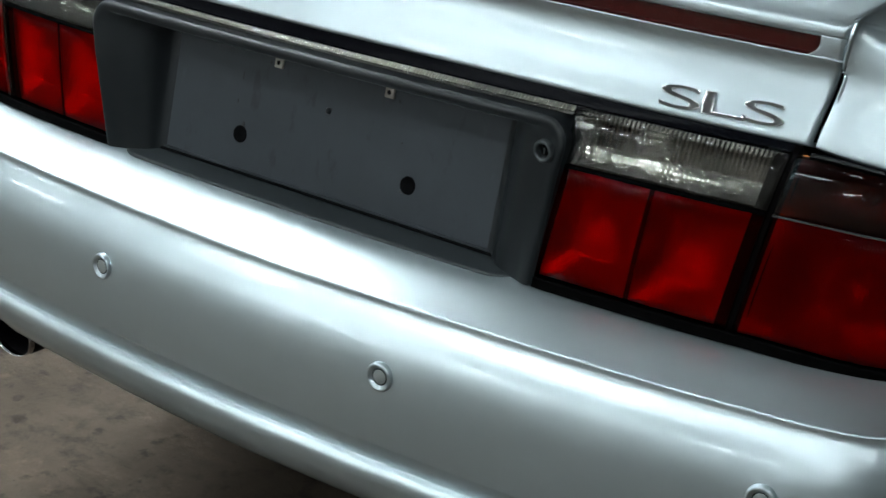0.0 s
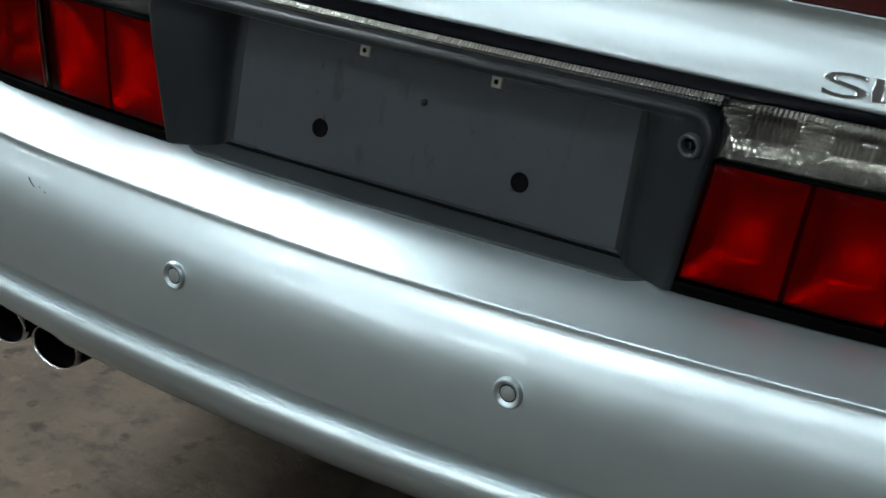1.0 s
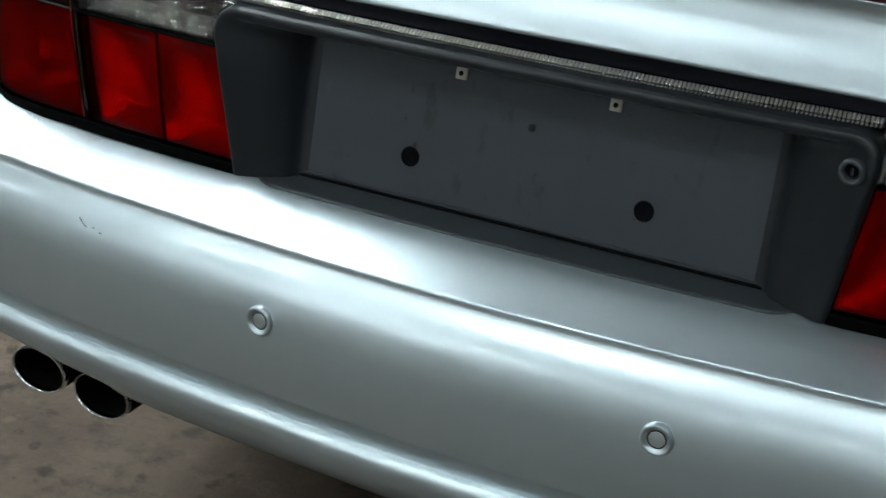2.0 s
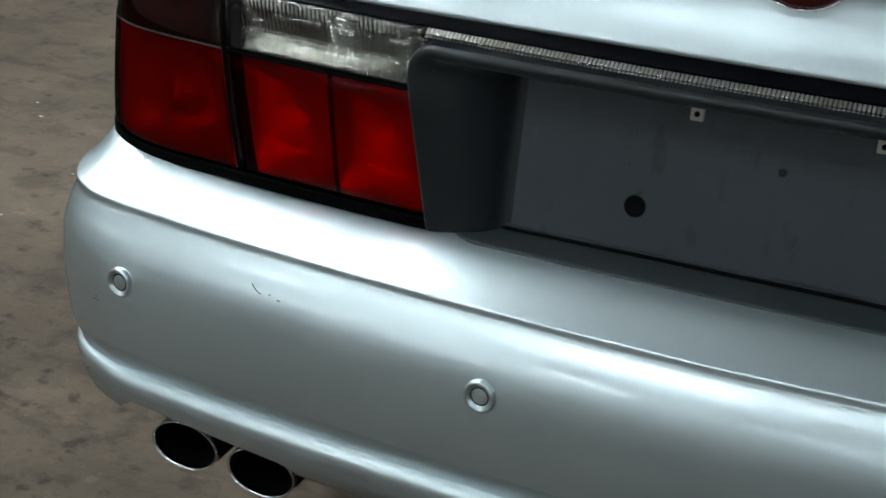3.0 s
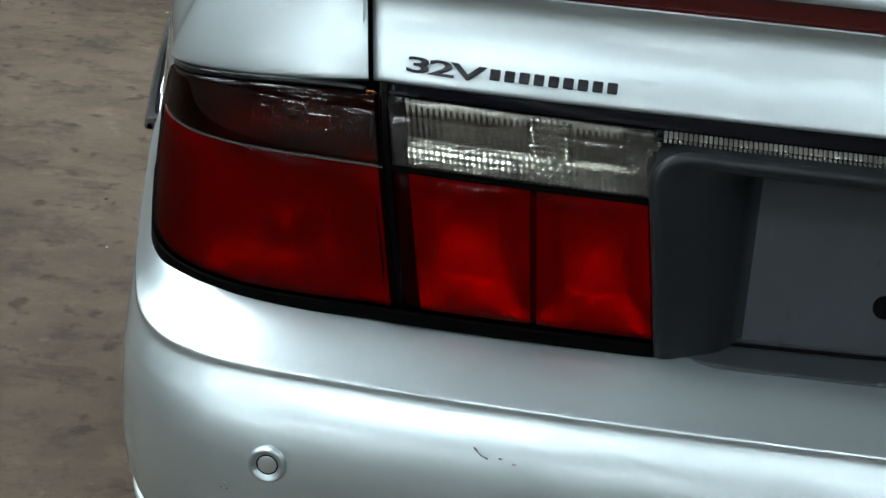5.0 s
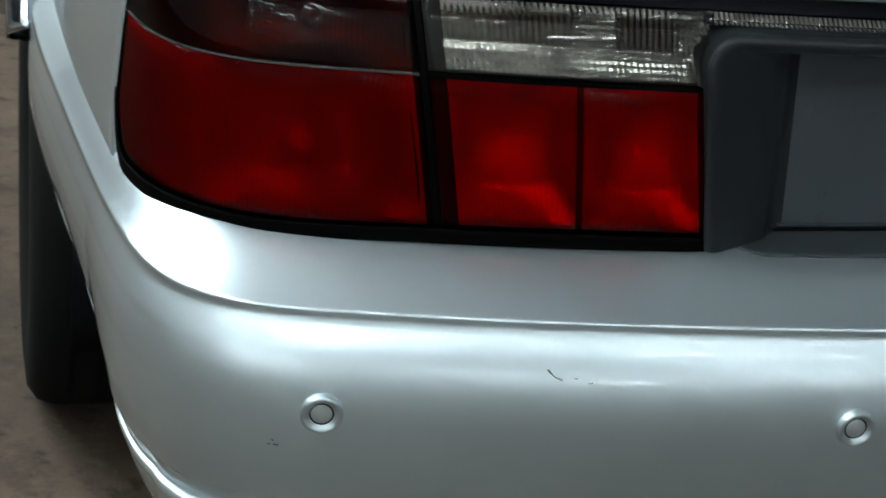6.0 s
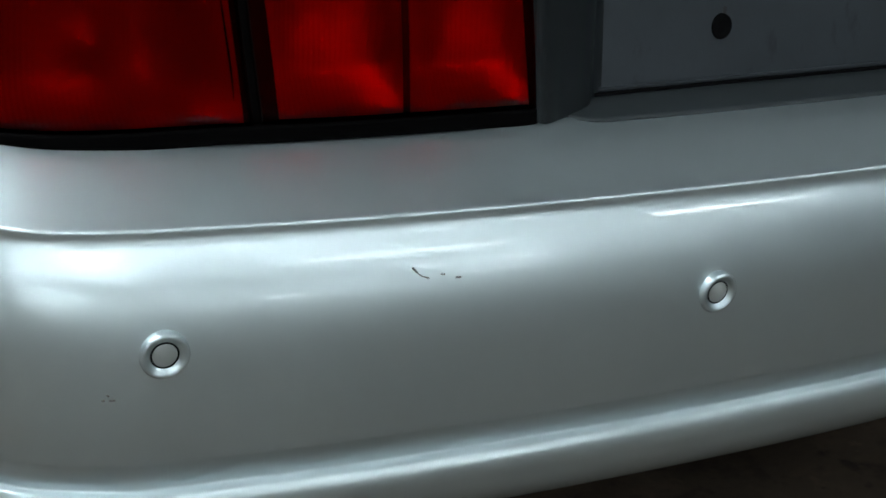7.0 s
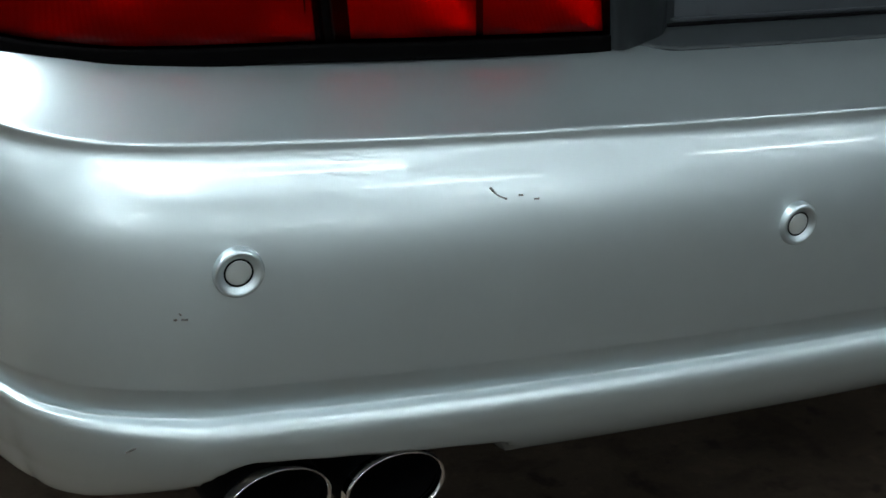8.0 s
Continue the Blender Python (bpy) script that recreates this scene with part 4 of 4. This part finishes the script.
def arch_trim(side):
    """A chrome trim round the wheel arch: a glossy outer lip with a duller flange on the wing."""
    q = ARCH_R - 0.017
    sec = [(q, 0.850), (q - 0.001, 0.888), (q + 0.001, 0.899), (q + 0.006, 0.906), (q + 0.013, 0.9075), (q + 0.021, 0.903), (q + 0.029, 0.891), (q + 0.036, 0.882), (q + 0.0375, 0.8800), (q + 0.074, 0.869), (q + 0.0750, 0.850)]
    ang = [math.radians(134.0 - 122.5 * k / 60) for k in range(61)]
    chrome = [[(side * x, AXLE_Y + r * math.cos(a_), AXLE_Z + r * math.sin(a_)) for a_ in ang] for r, x in sec[:8]]
    flange = [[(side * x, AXLE_Y + r * math.cos(a_), AXLE_Z + r * math.sin(a_)) for a_ in ang] for r, x in sec[7:]]
    t = part("arch_trim", from_grid(chrome, side > 0), TRIM_CHROME, car, "chrome wheel arch trim with a grey flange")
    thick(t, 0.002)
    thick(part("trim_flange", from_grid(flange, side > 0), TRIM_GREY, t), 0.002)


TRIM_CHROME = mat("dulled_trim_chrome", (0.46, 0.49, 0.52), 0.06, 1.0)
TRIM_GREY = mat("brushed_grey_trim", (0.30, 0.36, 0.40), 0.35, 0.6)
for sd in (-1, 1):
    arch_trim(sd)
    part("lid_channel", box(sd * 0.6235 - 0.011, 0.207, 0.84, sd * 0.6235 + 0.011, 0.75, 0.985), BLACK_DULL, car)


# ---- stone chips and scrapes in the paint ----
def chip(points, width, name="paint_chip"):
    """A thin dark flake lying on the bumper, through a few points."""
    P = resample(catmull(points, 4), 7)
    rows = []
    for k, p in enumerate(P):
        w = 0.62 * width * (0.35 + 0.65 * math.sin(math.pi * (0.12 + 0.76 * k / 6))) * (1.0 + 0.3 * math.sin(5.0 * k))
        rows.append([(p[0], p[1] - 0.0012, p[2] - w / 2), (p[0], p[1] - 0.0016, p[2]), (p[0], p[1] - 0.0012, p[2] + w / 2)])
    return thick(part(name, from_grid(rows), CHIP, bump_ob, "dark chip in the paint"), 0.0012)


CHIP = mat("bare_dark_primer", (0.14, 0.14, 0.138), 0.7)
chip([(-0.5005, 0.0268, 0.6095), (-0.495, 0.0250, 0.604), (-0.488, 0.0232, 0.601)], 0.0016)
chip([(-0.4785, 0.0226, 0.603), (-0.4755, 0.0220, 0.603)], 0.0012)
chip([(-0.467, 0.0200, 0.600), (-0.463, 0.0196, 0.600)], 0.0012)
chip([(-0.7172, 0.0510, 0.5318), (-0.7150, 0.0502, 0.5320)], 0.0024)
chip([(-0.7142, 0.0500, 0.5362), (-0.7124, 0.0494, 0.5352)], 0.0020)
chip([(-0.7125, 0.0494, 0.5318), (-0.7085, 0.0480, 0.5320)], 0.0012)
chip([(-0.7405, 0.0622, 0.4328), (-0.738, 0.0608, 0.435), (-0.735, 0.0588, 0.4368)], 0.0030)


# ---- scuffs and specks on the bare plate panel ----
def scuff(x, z, w, h, lean=0.0):
    m = Matrix.Translation((x, panel_y(z) - 0.0002, z)) @ Matrix.Rotation(-math.atan(0.213), 4, "X") @ Matrix.Rotation(lean, 4, "Y")
    part("scuff", put(box(-w / 2, -0.0005, -h / 2, w / 2, 0.0008, h / 2, 0.0004, 1), m), SCUFF_DARK, panel_ob)


SCUFF_DARK = mat("dark_scuff", (0.018, 0.019, 0.020), 0.7)
panel_ob = bpy.data.objects["plate_recess"]
for x, z, w, h, lean in ((-0.1035, 0.8215, 0.003, 0.0028, 0.3), (0.1045, 0.8165, 0.004, 0.0024, 0.5), (-0.146, 0.797, 0.0012, 0.010, 0.05), (-0.149, 0.765, 0.0016, 0.005, 0.1),
                         (-0.134, 0.7385, 0.004, 0.007, 0.2), (0.129, 0.7165, 0.006, 0.003, 0.0), (0.118, 0.771, 0.0022, 0.0022, 0.4), (0.0035, 0.7865, 0.004, 0.0024, 0.6)):
    scuff(x, z, w, h, lean)


# ---- small litter on the concrete ----
def floor_flecks():
    """Pale paint flakes and crumbs of grit strewn over the floor beside the car."""
    rnd = random.Random(7)
    spots = [(rnd.uniform(-2.6, 0.6), rnd.uniform(-0.6, 4.2)) for _ in range(150)] + FLAKES
    for name, material, label, keep in (("paint_flakes", FLAKE_PALE, "pale flakes of paint and paper on the floor", 0), ("grit", CRUMB_DARK, "dark crumbs of grit on the floor", 1)):
        bm = bmesh.new()
        for k, (x, y) in enumerate(spots):
            if (k % 3 == 0 or k >= 150) if keep == 0 else (k % 3 != 0 and k < 150):
                r = rnd.uniform(0.003, 0.008) if k < 150 else 0.011
                n = rnd.randint(5, 7)
                ring = [(x + r * rnd.uniform(0.5, 1.2) * math.cos(2 * math.pi * q / n), y + r * rnd.uniform(0.3, 0.8) * math.sin(2 * math.pi * q / n)) for q in range(n)]
                low = [bm.verts.new((a, c, 0.0)) for a, c in ring]
                top = bm.verts.new((x, y, r * (0.25 if keep == 0 else 0.6)))
                for q in range(n):
                    bm.faces.new((low[q], low[(q + 1) % n], top))
        tagged(link(name, bm, material), label, "floor litter", kind="stuff")


FLAKES = [(-1.6495, 1.3332), (-1.7145, 1.4935), (-1.553, 1.1764)]
FLAKE_PALE = mat("pale_flake", (0.30, 0.29, 0.26), 0.7)
CRUMB_DARK = mat("dark_crumb", (0.018, 0.014, 0.011), 0.9)
floor_flecks()


# ---- the rest of the car, ahead of the tail ----
def car_front():
    FRONT_AXLE = 3.88
    ys = np.linspace(2.28, 5.02, 100)
    rows = []
    for v, top_in in ((0.0, 0.012), (0.08, 0.0), (0.4, 0.0), (0.7, 0.004), (0.88, 0.018), (0.97, 0.045), (1.0, 0.09)):
        row = []
        for y in ys:
            lo = 0.24
            if abs(y - FRONT_AXLE) < ARCH_R:
                lo = max(lo, AXLE_Z + math.sqrt(ARCH_R ** 2 - (y - FRONT_AXLE) ** 2))
            nose = max(0.0, (y - 4.35) / 0.67)
            half = 0.858 - 0.22 * nose ** 2.5
            crown = float(np.interp(y, [2.2, 3.0, 3.4, 4.3, 4.8, 5.02], [0.985, 0.98, 0.965, 0.88, 0.78, 0.70]))
            row.append((half - top_in, y, lo + (crown - lo) * v))
        rows.append(row)
    for sd in (-1, 1):
        thick(part("front_wing", from_grid([[(sd * x, y, z) for x, y, z in r] for r in rows], sd > 0), PAINT, car), 0.004)
    top = rows[-1]
    hood = [[(x * u, y, z + 0.035 * (1 - u * u)) for x, y, z in top if y > 3.2] for u in np.linspace(-1, 1, 15)]
    thick(part("bonnet", from_grid(hood), PAINT, car), 0.004)
    nose = [[(x * u, y + 0.05 * (1 - u * u), z) for u in np.linspace(-1, 1, 15)] for x, y, z in [r[-1] for r in rows]]
    thick(part("front_bumper", from_grid(nose), PAINT, car), 0.004)
    # cabin: glass all round under a silver roof
    plan = [(0.60, 0.62, 0.99), (1.25, 0.70, 0.985), (2.2, 0.735, 0.98), (2.9, 0.72, 0.975), (3.30, 0.66, 0.97)]
    crest = [(1.22, 0.50, 1.36), (1.45, 0.54, 1.395), (2.0, 0.565, 1.405), (2.40, 0.55, 1.395), (2.58, 0.52, 1.37)]
    lower, upper = resample(catmull(plan), 30), resample(catmull(crest), 30)
    for sd in (-1, 1):
        side = [[(sd * (a[1] + (b_[1] - a[1]) * t), a[0] + (b_[0] - a[0]) * t, a[2] + (b_[2] - a[2]) * t) for a, b_ in zip(lower, upper)] for t in np.linspace(0, 1, 7)]
        thick(part("side_window", from_grid(side, sd < 0), CABIN_GLASS, car), 0.004)
    for nm, i in (("rear_window", 0), ("windscreen", -1)):
        a, b_ = lower[i], upper[i]
        pane = [[((a[1] + (b_[1] - a[1]) * t) * u, a[0] + (b_[0] - a[0]) * t - (0.08 if i == 0 else -0.08) * (1 - u * u), a[2] + (b_[2] - a[2]) * t + 0.01) for u in np.linspace(-1, 1, 13)] for t in np.linspace(0, 1, 7)]
        thick(part(nm, from_grid(pane, i == 0), CABIN_GLASS, car), 0.004)
    roof = [[(p[1] * u, p[0], p[2] + 0.03 * (1 - u * u)) for p in upper] for u in np.linspace(-1, 1, 13)]
    thick(part("roof", from_grid(roof), PAINT, car), 0.004)
    part("cabin_floor", box(-0.80, 0.56, 0.90, 0.80, 3.35, 0.955), PAINT, car)
    part("front_underbody", box(-0.66, 2.29, 0.30, 0.66, 4.7, 0.62, 0.02), BLACK_DULL, car)
    for sd in (-1, 1):
        w = copy_part(bpy.data.objects["rear_wheel" if sd < 0 else "rear_wheel.001"], (0, FRONT_AXLE - AXLE_Y, 0))


def copy_part(ob, shift):
    c = new("front_wheel", ob.data)
    c.parent = car
    c.matrix_basis = Matrix.Translation(shift)
    for k in ob.children:
        d = new(k.name.split(".")[0], k.data)
        d.parent = c
    return c


CABIN_GLASS = mat("dark_tinted_glass", (0.01, 0.012, 0.013), 0.05)
car_front()
